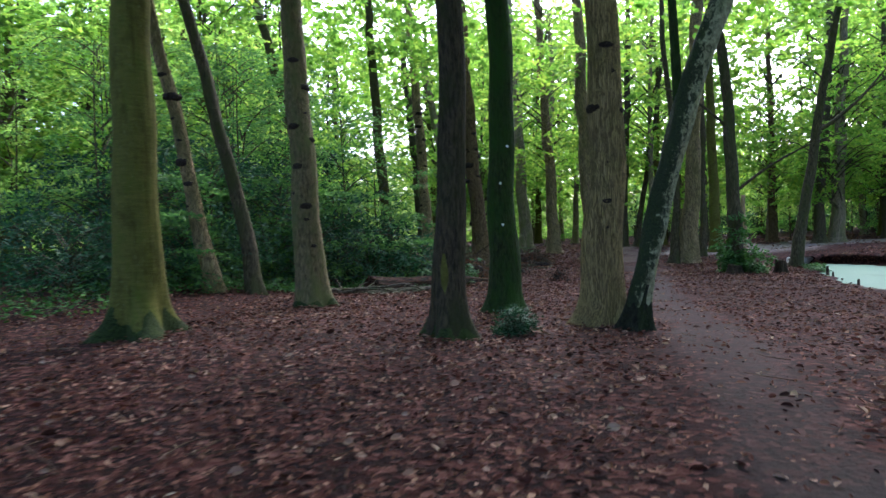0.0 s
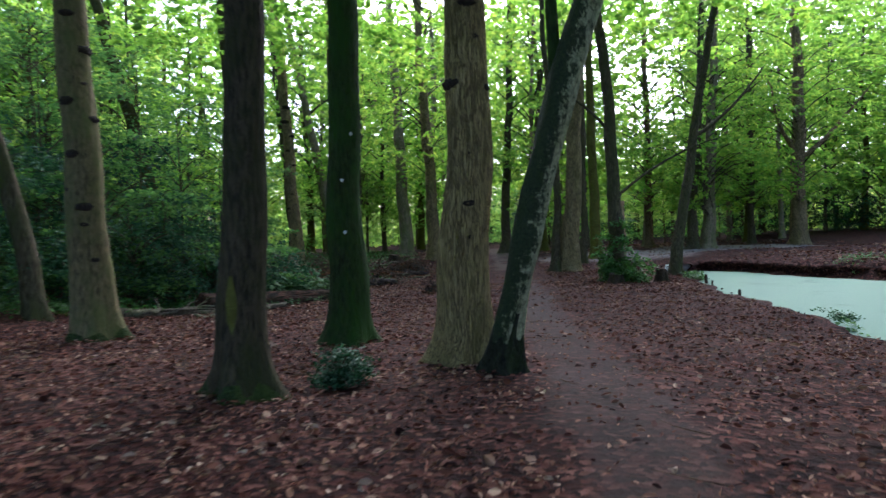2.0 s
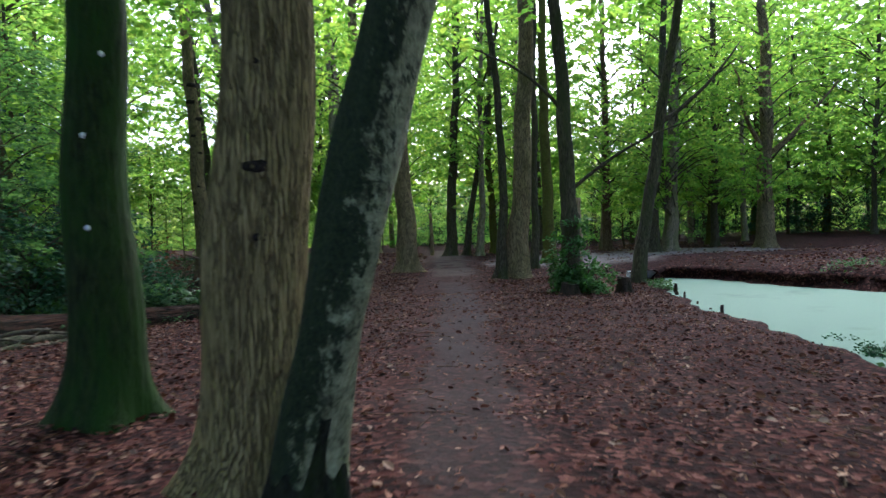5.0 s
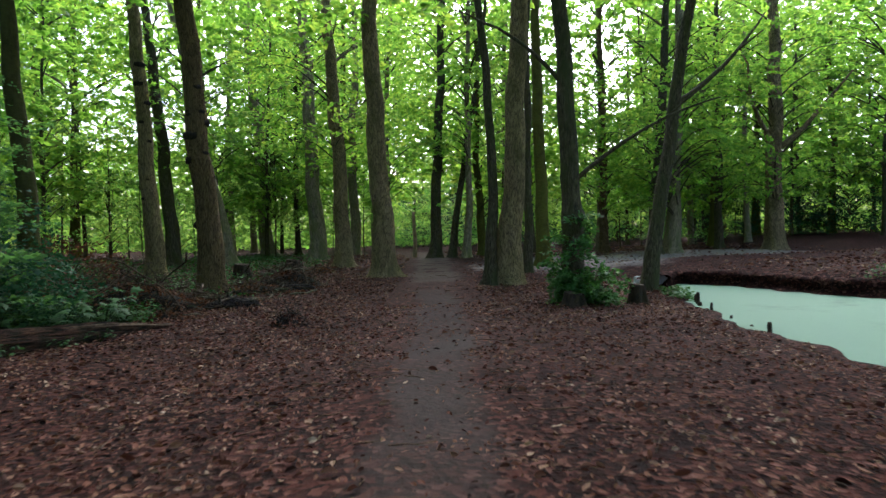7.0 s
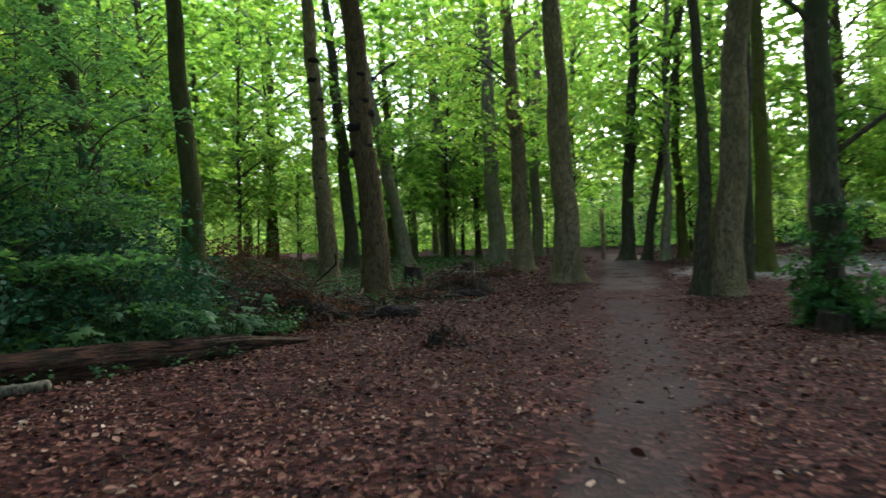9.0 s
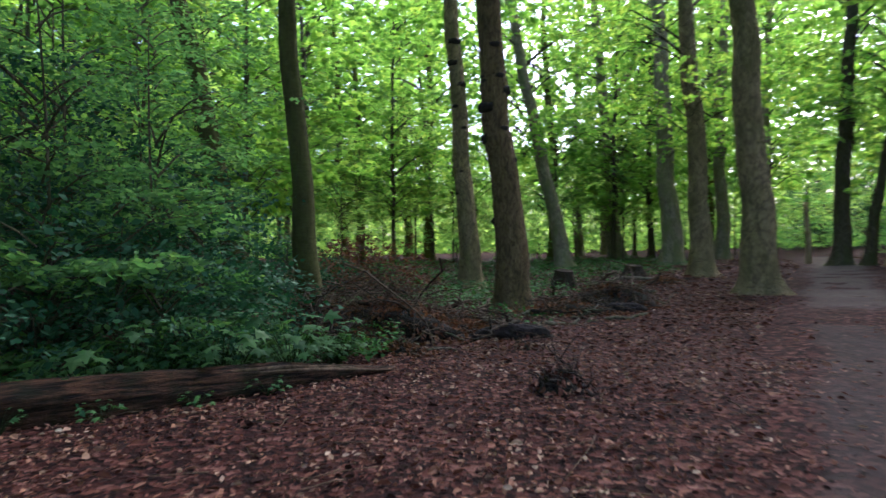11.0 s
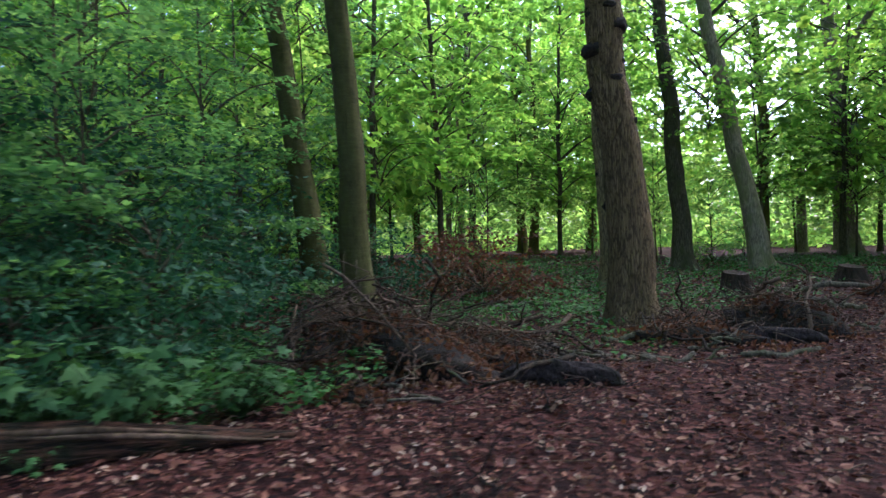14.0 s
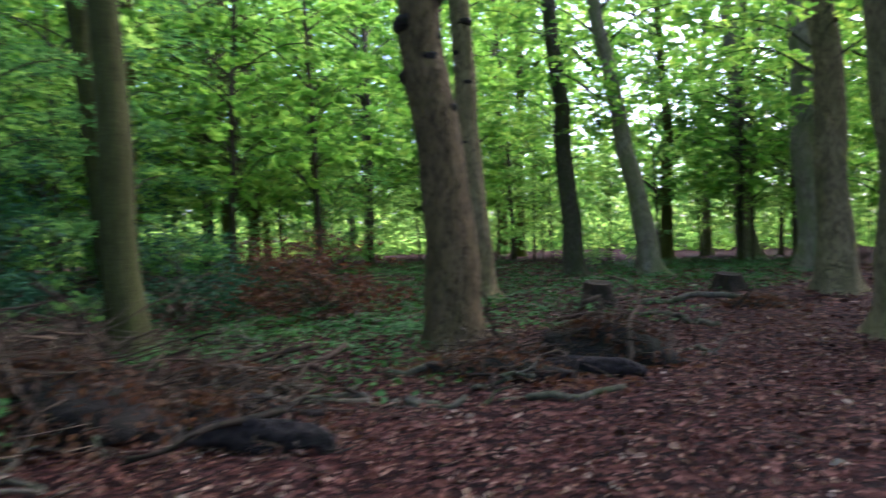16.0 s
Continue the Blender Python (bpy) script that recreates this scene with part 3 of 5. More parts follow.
def trunk_shape(name, mat, r, height, lean, bow, seed, segs=26, flare=0.55, ridge=0.012, toes=5, depth=0.35, burl=None, moss=None):
    """A stem that leans and bows, tapers upward, and spreads into root toes at the foot; with the moss round its foot, if it has any."""
    rng = np.random.RandomState(seed)
    step = 0.42 if segs < 28 else 0.14 if segs < 60 else 0.06
    z = np.concatenate([[-depth, -0.12], np.arange(0, 0.95, 0.1 if segs < 28 else 0.05), np.arange(0.95, 6.5, step), np.arange(6.5, height, 0.42)])
    ph = rng.rand(8) * 6.28
    zz = np.clip(z, 0, None)
    kink = (0.016 + 0.05 * r) * np.clip(zz, 0, 1)
    x = lean[0] * z + bow * r * 1.2 * (np.sin(0.55 * zz + ph[0]) - np.sin(ph[0])) + kink * (np.sin(1.5 * zz + ph[4]) + 0.5 * np.sin(3.1 * zz + ph[5]) - np.sin(ph[4]) - 0.5 * np.sin(ph[5]))
    y = lean[1] * z + bow * r * 1.2 * (np.sin(0.47 * zz + ph[1]) - np.sin(ph[1])) + kink * (np.sin(1.3 * zz + ph[6]) - np.sin(ph[6]))
    taper = r * (1.0 - 0.62 * np.clip(z / height, 0, 1)) * np.clip(1.06 - 0.06 * zz, 0.9, 1.06)
    th = np.linspace(0, 2 * np.pi, segs, endpoint=False)
    foot = np.exp(-np.clip(z, -0.1, None) / 0.24)[:, None]
    lob = 1 + flare * foot * (0.72 + 0.5 * np.cos(toes * th + ph[2])[None, :] + 0.28 * np.cos((toes - 2) * th + ph[3])[None, :])
    rd = np.sin(11 * th[None, :] + 1.5 * np.sin(1.3 * z)[:, None] + ph[0]) * np.sin(7 * th[None, :] - 0.9 * z[:, None])
    lob = lob + 0.028 * wavy(th, z, seed, (1, 3), (0.6, 3.2)) + rd * ridge / r
    if segs >= 28:
        lob = lob + 0.011 * wavy(th, z, seed + 1, (4, 9), (2, 9))
    if segs >= 60:                          # the furrows of old bark
        lob = lob + 0.022 * np.abs(np.sin(17 * th[None, :] + 2.0 * wavy(th, z, seed + 2, (1, 5), (1.5, 6))))
    if burl:
        for bz, size in burl:
            lob = lob + size * np.exp(-((z - bz) / 0.13) ** 2)[:, None] * (0.6 + 0.4 * np.cos(th + ph[2] + 3 * bz))[None, :] * (1 + 0.2 * wavy(th, z, seed + 3, (3, 7), (6, 14)))
    line = np.stack([x, y, z], 1)
    g = Geo()
    g.tube(line, taper, segs, lob)
    at = lambda h: (np.array([np.interp(h, z, x), np.interp(h, z, y), h]), float(np.interp(h, z, taper)))
    sleeve = None
    if moss:
        high, mmat = moss
        cut = int(np.searchsorted(z, high * 2.0))
        edge_ = high * (0.6 + 0.55 * wavy(th, z[:1] * 0, seed + 4, (1, 9), (0, 0.1), 9)[0])
        skin = np.clip((edge_[None, :] - z[:cut, None]) / 0.12, -1, 1) + 0.35 * wavy(th, z[:cut], seed + 5, (5, 13), (20, 50))
        sleeve = Geo()
        sleeve.tube(line[:cut], taper[:cut], segs, lob[:cut] + 0.022 * np.clip(skin, -1, 0.8) / (r / 0.3), cap=False)
        sleeve = sleeve.mesh("moss", mmat)
    return g.mesh(name, mat), at, sleeve


def knot_shape(r, seed):
    """A branch scar: a raised lip round a sunken eye."""
    rng = np.random.RandomState(seed)
    g = Geo()
    th = np.linspace(0, 2 * np.pi, 12, endpoint=False)
    rows = []
    for rad, out in ((1.25, -0.3), (1.1, 0.1), (0.85, 0.34), (0.5, 0.42), (0.25, 0.34)):
        j = 1 + 0.12 * rng.randn(12)
        rows.append(np.stack([rad * r * np.cos(th) * j, np.full(12, out * r), 0.7 * rad * r * np.sin(th) * j], 1))
    v = np.vstack(rows + [np.array([[0, 0.3 * r, 0]])])
    f = [(i * 12 + k, i * 12 + (k + 1) % 12, (i + 1) * 12 + (k + 1) % 12, (i + 1) * 12 + k) for i in range(4) for k in range(12)]
    f += [(48 + k, 48 + (k + 1) % 12, 60, 60) for k in range(12)]
    g.add(v, f)
    return g.mesh("knot", KNOT)


KNOTS = [knot_shape(0.075, 3), knot_shape(0.055, 5), knot_shape(0.095, 8)]


def on_bark(at, h, az, sink=0.92):
    """The pose on a stem at height h, facing azimuth az (degrees from -y, towards +x)."""
    c, r = at(h)
    a_ = radians(az)
    d = Vector((math.sin(a_), -math.cos(a_), 0))
    return Matrix.Translation(Vector(c) + d * r * sink) @ pose(0, 0, 0, 0, 0, 180 + az)


def limb_shape(at, h, az, length, rise, r0, seed, mat):
    """A crooked side branch that forks once."""
    rng = np.random.RandomState(seed)
    c, r = at(h)
    a_ = radians(az)
    t = np.linspace(0, 1, 9)
    d = np.array([math.sin(a_), -math.cos(a_), 0])
    s = np.array([d[1], -d[0], 0])
    p = c + d * (length * t)[:, None] + np.array([0, 0, 1.0]) * (rise * length * (t ** 1.3 if rise > 0.7 else t * (1.6 - 0.6 * t)))[:, None] + s * (np.cumsum(rng.normal(0, 0.045 * length, 9)) * t)[:, None]
    g = Geo()
    g.tube(p, r0 * (1 - 0.75 * t), 9)
    k = p[5] + (d * 0.5 + s * rng.choice([-1, 1]) * 0.6 + np.array([0, 0, 0.45])) * (length * 0.5 * t[:6])[:, None]
    g.tube(k, r0 * 0.42 * (1 - 0.7 * t[:6]), 7)
    return g.mesh("limb", mat)


SERIAL = [100]


def tree(x, y, diam, mat, label, lean=(0, 0), bow=0.15, height=17.0, crown="full", name="beech_tree", segs=24, flare=0.5, ridge=0.01, knots=(), limbs=(),
         toes=5, burl=None, group="woodland trees", moss=None, knob=1.0):
    """One woodland tree: trunk, limbs, knots and crown."""
    SERIAL[0] += 1
    sd = SERIAL[0]
    ob = thing(name, x, y, gz(x, y), label, "tree", group)
    me, at, sleeve = trunk_shape("trunk", mat, diam / 2, height, lean, bow, sd, segs, flare, ridge, toes, burl=burl, moss=moss)
    part("trunk", me, ob)
    if sleeve:
        part("moss", sleeve, ob, None, "dark green moss round the foot")
    for h, az, k in knots:
        part("knot", KNOTS[k], ob, on_bark(at, h, az + 25 * math.sin(37 * h)) @ Matrix.Diagonal((*(Vector((1.25, 1.5, 1.05)) * knob * (0.95 + 0.4 * math.sin(53 * h + az))), 1)), "")
    for h, az, length, rise, r0 in limbs:
        part("limb", limb_shape(at, h, az, length, rise, r0, sd + int(h * 10), mat), ob)
    if crown:
        pool = {"full": CROWNS, "low": LOW_CROWNS, "far": FAR_CROWNS}.get(crown, HIGH_CROWNS)
        c, _ = at(9.0)
        leaf, wood = pool[sd % len(pool)]
        m = pose(c[0], c[1], 0, 0, 0, (sd * 77) % 360)
        if wood:
            tagged(part("branchwork", wood, ob, m), kind="stuff")
        part("crown", leaf, ob, m)
    return ob, at

# ---------------------------------------------------------------- the trees beside the path
OLIVE = "smooth olive-barked beech with spreading mossy roots"
tree(-4.20, 9.00, 0.66, BARK_BEECH, OLIVE, (0.019, 0.0), 0.1, crown="high", segs=52, flare=1.05, toes=5, moss=(0.42, FOOT_MOSS))
tree(-2.60, 13.00, 0.60, BARK_SPOTTED, "spotted brown conifer trunk with dark branch scars", (-0.05, 0.02), 0.1, crown="high", name="pine_tree", segs=44, flare=0.4, knob=0.72, moss=(0.22, FOOT_MOSS), burl=[(0.95 + 0.52 * i, 0.05) for i in range(9)],
     knots=[(0.95 + 0.26 * i, (-50, 15, 60, -10, 40, -75, 80)[i % 7], (0, 2, 1)[i % 3]) for i in range(19)])
ob, at = tree(0.05, 8.80, 0.45, BARK_SOOT, "dark brown trunk with a pale scar near its mossy foot", (0.042, -0.02), 0.06, crown="high", segs=52, flare=0.8, toes=4, moss=(0.3, FOOT_MOSS))
scar = Geo()                              # a healed wound low on the dark trunk
zs_ = np.linspace(-0.42, 0.42, 11)
wid_ = 0.045 * np.sqrt(np.clip(1 - (zs_ / 0.45) ** 2, 0, 1)) * (1 + 0.25 * np.sin(9 * zs_))
scar.add(np.vstack([np.stack([k_ * wid_, 0.02 - 0.012 * abs(k_) + 0 * zs_, zs_], 1) for k_ in (-1, -0.5, 0, 0.5, 1)]),
         [(i * 11 + k, i * 11 + k + 1, (i + 1) * 11 + k + 1, (i + 1) * 11 + k) for i in range(4) for k in range(10)])
part("scar", scar.mesh("scar", BARK_BEECH), ob, on_bark(at, 0.72, -12, 1.0), "pale healed bark wound")
ob, at = tree(1.13, 12.40, 0.60, BARK_MOSSY, "dark mossy green trunk with a few pale fungus spots", (0.018, 0.005), 0.06, crown="high", segs=52, flare=0.5, toes=4)
spot = Geo()
th_ = np.linspace(0, 2 * np.pi, 10, endpoint=False)
spot.add(np.vstack([np.c_[0.022 * np.cos(th_) * (1 + 0.2 * np.sin(3 * th_)), 0 * th_, 0.027 * np.sin(th_)], np.c_[0.02 * np.cos(th_), 0 * th_ + 0.014, 0.022 * np.sin(th_)], [[0, 0.024, 0]]]),
         [(i, (i + 1) % 10, 10 + (i + 1) % 10, 10 + i) for i in range(10)] + [(10 + i, 10 + (i + 1) % 10, 20, 20) for i in range(10)])
spot = spot.mesh("fungus", PALE)
for h, az in ((2.42, -6), (1.66, -2), (3.1, 22)):
    part("fungus", spot, ob, on_bark(at, h, az, 0.97), "chalky white bracket fungus")
ob, at = tree(2.50, 10.40, 0.66, BARK_OAK, "thick grey-brown oak trunk with furrowed bark", (0.033, 0.012), 0.05, crown="high", name="oak_tree", segs=176, flare=0.42, ridge=0.006, knob=0.75,
              knots=[(2.5, 5, 0), (3.35, -50, 2), (3.3, 45, 2), (2.9, 40, 1), (3.9, 20, 1), (1.9, -30, 1), (4.3, -25, 0), (1.5, 30, 1)], limbs=[(6.5, 60, 3, 0.8, 0.12)])

# the crooked tree that leans out over the path from the oak's foot
ob = thing("birch_tree", 2.72, 9.45, gz(2.72, 9.45), "leaning crooked birch with patchy bark and a dark mossy foot", "tree", "woodland trees")
g = Geo()
hz = np.concatenate([[-0.3, 0.0, 0.08, 0.16, 0.25, 0.35, 0.45, 0.57, 0.7], np.arange(0.8, 5.5, 0.1), [5.5, 7.0, 9.0, 12.0]])
hx = np.interp(hz, [-0.3, 0, 0.5, 1.1, 1.8, 2.5, 3.2, 4.0, 5.0, 7, 12], [0, 0, 0.06, 0.18, 0.34, 0.5, 0.68, 0.98, 1.4, 2.1, 3.4])
hy = np.interp(hz, [0, 1.4, 3, 5, 12], [0, -0.24, -0.4, -0.45, -0.2])
rr_ = np.interp(hz, [-0.3, 0, 0.2, 0.5, 1.2, 3, 5, 12], [0.23, 0.2, 0.175, 0.155, 0.148, 0.16, 0.14, 0.06])
th_ = np.linspace(0, 2 * np.pi, 32, endpoint=False)
lob_ = 1 + 0.5 * np.exp(-np.clip(hz, 0, 9) / 0.2)[:, None] * (0.4 + 0.6 * np.cos(4 * th_ + 1))[None] + 0.08 * np.sin(3 * th_[None] + 2.3 * hz[:, None]) + 0.06 * np.sin(2 * th_[None] - 4.3 * hz[:, None]) + 0.045 * np.sin(5 * th_[None] - 3.1 * hz[:, None]) + 0.02 * np.sin(9 * th_[None] + 7 * hz[:, None])
g.tube(np.stack([hx, hy, hz], 1), rr_, 32, lob_)
part("trunk", g.mesh("trunk", BARK_BIRCH), ob)
g = Geo()                                # moss sleeve round the foot, with a ragged upper edge
cut = 9
sl = np.stack([hx, hy, hz], 1)[:cut]
top_ = np.linspace(0, 1, cut)[:, None] ** 3 * (0.55 + 0.3 * np.sin(3 * th_ + 0.6) + 0.3 * np.sin(7 * th_))[None] * 0.22
g.tube(sl, rr_[:cut], 32, lob_[:cut] + 0.05 - top_, cap=False)
part("moss", g.mesh("moss", WET_FOOT), ob, None, "black wet moss round the foot")
g = Geo()
t_ = np.linspace(0, 1, 8)
g.tube(np.stack([0.6 - 0.06 * t_, -0.36 + 0.1 * t_, 2.95 + 2.6 * t_], 1), 0.075 - 0.03 * t_, 12)
part("limb", g.mesh("limb", BARK_MOSSY), ob, None, "dark upright side stem")
g = Geo()
g.tube(np.stack([1.2 + 2.0 * t_, -0.4 - 0.2 * t_, 4.6 + 1.8 * t_ - 0.5 * t_ ** 2], 1), 0.06 - 0.04 * t_, 9)
part("limb", g.mesh("limb", BARK_BIRCH), ob)
part("crown", HIGH_CROWNS[1][0], ob, pose(2.5, 0.3, 0, 0, 0, 40))

THIN = "slender dark leaning trunk among the undergrowth"
tree(-4.50, 15.60, 0.40, BARK_DARK, THIN, (-0.19, -0.03), 0.3, 14, "high", flare=0.3)
tree(-5.30, 15.20, 0.40, BARK_BROWN, "leaning scarred brown trunk behind holly", (-0.157, -0.03), 0.2, 14, "high", name="pine_tree", flare=0.3,
     knots=[(2 + 0.5 * i, (-20, 20)[i % 2], i % 3) for i in range(7)])
TA = "tall brown conifer with scaly bark and dark stubs"
tree(1.73, 30.00, 0.80, BARK_RED, TA, (-0.054, -0.06), 0.05, 18, "high", name="pine_tree", segs=56, flare=0.35, knob=1.25, burl=[(5.08, 0.2), (3.82, 0.12), (2.4, 0.06), (4.4, 0.08)],
     knots=[(2.0, -85, 2), (2.6, 110, 1), (3.3, -70, 2), (3.4, 100, 2), (3.9, -80, 2), (4.1, 30, 1), (4.4, 105, 2), (4.6, -60, 2), (5.0, 95, 2), (5.3, -75, 2), (5.2, -20, 2), (5.3, 20, 2), (6, 10, 1)])
tree(-0.77, 35.60, 0.72, BARK_BROWN, "scarred brown conifer trunk with dark stubs", (-0.05, -0.02), 0.06, 18, "high", name="pine_tree", knots=[(3 + 0.7 * i, (-40, 35)[i % 2], 2) for i in range(8)])
tree(1.33, 43.70, 0.74, BARK_GREY, "grey trunk that leans to one side", (-0.18, -0.014), 0.05, 18, "full")
tree(3.13, 54.90, 0.95, BARK_GREY, "tall forked grey trunk", (-0.058, 0), 0.1, 20, "full", limbs=[(9.0, 75, 4, 1.6, 0.2)])
tree(5.88, 46.40, 1.0, BARK_GREY, "tall brown-grey trunk beyond the brushwood", (-0.035, 0.0), 0.08, 20, "full")
tree(6.53, 38.40, 0.78, BARK_BROWN, "straight brown-grey trunk beside the path", (-0.038, 0.01), 0.1, 19, "full")
tree(8.43, 50.90, 0.75, BARK_GREY, "crooked grey trunk far along the path", (0.03, 0.0), 0.25, 18, "full")
tree(7.40, 32.60, 0.88, BARK_BROWN, "stout brown trunk with wide buttressed foot", (-0.03, 0.0), 0.05, 18, "high", segs=32, flare=0.55, toes=4)
tree(11.73, 42.80, 0.66, BARK_DARK, "dark upright trunk at the path's edge", (0.048, -0.02), 0.12, 18, "full", flare=0.6)
tree(12.53, 42.40, 0.42, BARK_DARK, "twin thin stem leaning inward", (0.16, -0.02), 0.15, 15, None)
tree(13.13, 41.70, 0.44, BARK_GREY, "twin thin stem leaning inward", (0.03, 0.0), 0.2, 15, "full")
tree(9.88, 28.00, 0.36, BARK_DARK, "thin winding dark trunk", (-0.025, 0.0), 0.45, 16, None, flare=0.9, toes=4)
tree(10.48, 28.00, 0.80, BARK_BROWN, "stout grey-brown trunk beside a thin one", (0.05, -0.015), 0.05, 18, None, segs=32, flare=0.4)
tree(12.53, 31.70, 0.36, BARK_DARK, "dark straight trunk beside paler ones", (0.02, 0), 0.1, 17, None)
tree(14.33, 34.40, 0.62, BARK_BEECH, "pale greenish beech trunk beside the path", (-0.01, 0.0), 0.06, 18, None)
ob, at = tree(10.53, 23.50, 0.54, BARK_DARK, "dark crooked trunk with a swollen burl", (-0.07, 0.007), 0.22, 16, "high", segs=30, flare=0.6,
              burl=[(2.0, 0.38), (1.8, 0.2), (2.9, 0.12)], limbs=[(2.75, 75, 3.4, 0.55, 0.06), (5.0, -80, 2.5, 0.7, 0.06)])
tree(13.73, 25.60, 0.46, BARK_DARK, "slim dark trunk leaning over the pond", (0.17, -0.05), 0.12, 15, "high", flare=0.3, limbs=[(5.2, 80, 3, 0.9, 0.09)])
tree(22.33, 39.00, 0.66, BARK_DARK, "grey-brown trunk across the clearing", (0.06, -0.02), 0.1, 18, "low")
tree(23.73, 39.60, 0.86, BARK_GREY, "grey-brown trunk across the clearing", (0.05, -0.01), 0.1, 18, "low")
tree(29.13, 38.40, 1.05, BARK_BROWN, "broad beech with low spreading limbs across the pond", (0, 0), 0.08, 17, "low", flare=0.45, limbs=[(5.2, 70, 4, 1.0, 0.18), (5.4, -70, 4, 1.1, 0.16)])
tree(28.13, 41.60, 0.48, BARK_DARK, "slim dark trunk across the pond", (0, 0), 0.1, 16, "low")
tree(21.43, 42.60, 0.52, BARK_RED, "slim brown trunk on the sandy clearing", (0, 0), 0.1, 17, "low")
tree(-2.22, 27.50, 0.56, BARK_ASH, "smooth dull olive trunk behind brushwood", (-0.046, 0.0), 0.06, 17, "high", segs=28, flare=0.4)
tree(-5.07, 29.30, 0.68, BARK_ASH, "leaning dull olive trunk behind leafy shrubs", (-0.24, 0.03), 0.06, 17, "high", segs=28, flare=0.35)
tree(-1.27, 43.60, 0.76, BARK_DARK, "dark upright trunk in the green understorey", (-0.068, -0.01), 0.08, 18, "full")

# ---------------------------------------------------------------- woods further off
def clear_of_view(x, y, gap):
    """True where a thing of that size stands off the path and the pond."""
    return np.min(np.hypot(path_x - x, path_y - y)) > gap and float(pond_distance(np.array([x]), np.array([y]))[0]) > 1.0


rng = random.Random(5)
FAR = []
for i, (mat, d, lab) in enumerate([(BARK_GREY, 0.5, "grey woodland trunk with a leafy crown"), (BARK_DARK, 0.38, "dark slim woodland trunk with a leafy crown"),
                                   (BARK_BEECH, 0.62, "olive beech trunk with a leafy crown"), (BARK_DARK, 0.28, "thin dark woodland stem with a leafy crown")]):
    FAR.append(tree(-60 - 5 * i, 60, d, mat, lab, (0.03 * (i - 1.5), 0.02), 0.25, 17, "far", segs=12, group="background trees")[0])
placed = [(-60 - 5 * i, 60) for i in range(4)]
count = 0
for _ in range(4000):
    if count >= 76:
        break
    ang, d = radians(rng.uniform(-62, 88)), rng.uniform(22, 54)
    x, y = 5 - d * math.sin(ang), 16 + d * math.cos(ang)
    if y < 26 and x < 14 or (8 < x < 40 and 26 < y < 43) or (-8 < x < 9 and y < 51) or (ang > -0.05 and (d > 48 or rng.random() < 0.4)) or (-0.56 < ang < -0.38 and d > 34 and rng.random() < 0.8) or (0.0 < ang < 0.3 and d > 34 and rng.random() < 0.4) or (-0.62 < ang < -0.05 and rng.random() < (0.7 if ang > -0.42 else 0.45)) or not clear_of_view(x, y, 3.0) or min(math.hypot(x - a_, y - b_) for a_, b_ in placed) < 3.2:
        continue
    placed.append((x, y))
    copy_thing(FAR[rng.randrange(4)], Matrix.Translation((x, y, gz(x, y) - 0.05)) @ pose(0, 0, 0, 0, 0, rng.uniform(0, 360)) @ Matrix.Scale(rng.uniform(0.85, 1.15), 4))
    count += 1

# unseen trees behind and beside the walker, added so their crowns shade the ground
SHADE_TREES = [tree(-75, 62, 0.5, BARK_GREY, "unseen grey trunk with a high crown added for shade", (0.02, 0), 0.2, 17, "high", segs=14, group="background trees")[0],
        tree(-79, 62, 0.42, BARK_DARK, "unseen dark trunk with a high crown added for shade", (-0.02, 0.01), 0.2, 17, "high", segs=14, group="background trees")[0]]
for x, y in [(-8, 2), (-6, -6), (0, -9), (7, -7), (-11, 8), (9, -1), (14, 1), (-14, -2), (22, -3), (7.4, 4.6), (9.0, 7.4), (6.8, 0.6), (11, 0.2), (9.8, 4.0), (12.5, 2.5), (22, 12), (23, 17), (24, 9), (16, 1.5), (6, -2.5), (-1.5, -4), (-9, -16), (14, -17), (25, 8), (27, 16), (-13, 15), (26, 25), (32, 20), (-18, 8), (30, 3)]:
    copy_thing(SHADE_TREES[rng.randrange(2)], Matrix.Translation((x, y, gz(x, y) - 0.05)) @ pose(0, 0, 0, 0, 0, rng.uniform(0, 360)))


# ---------------------------------------------------------------- saplings and shrubs
def sapling(seed, height, radius, size, mat, name, label, tips=16, per_tip=7, per=16, low=1.2, stem=0.04, flat=0.35, tilt=0.6):
    limbs = Geo()
    me = crown_shape("crown", mat, radius, low, height, tips, per_tip, per, size, seed, 0.6, limbs, flat, tilt)
    np.random.seed(seed)
    t = np.linspace(0, 1, 9)
    st = Geo()
    st.tube(np.stack([0.12 * np.sin(3 * t + seed), 0.12 * np.sin(2.4 * t + 2 * seed), -0.15 + (height - 0.3) * t], 1) - np.array([0.12 * math.sin(seed), 0.12 * math.sin(2 * seed), 0]), stem * (1 - 0.8 * t), 7)
    ob = thing(name, -70 - 4 * (seed % 7), 70, gz(-70, 70), label, "sapling", "understorey saplings")
    part("trunk", st.mesh("trunk", BARK_DARK), ob)
    tagged(part("branchwork", limbs.mesh("branchwork", BARK_DARK), ob), kind="stuff")
    part("crown", me, ob)
    return ob


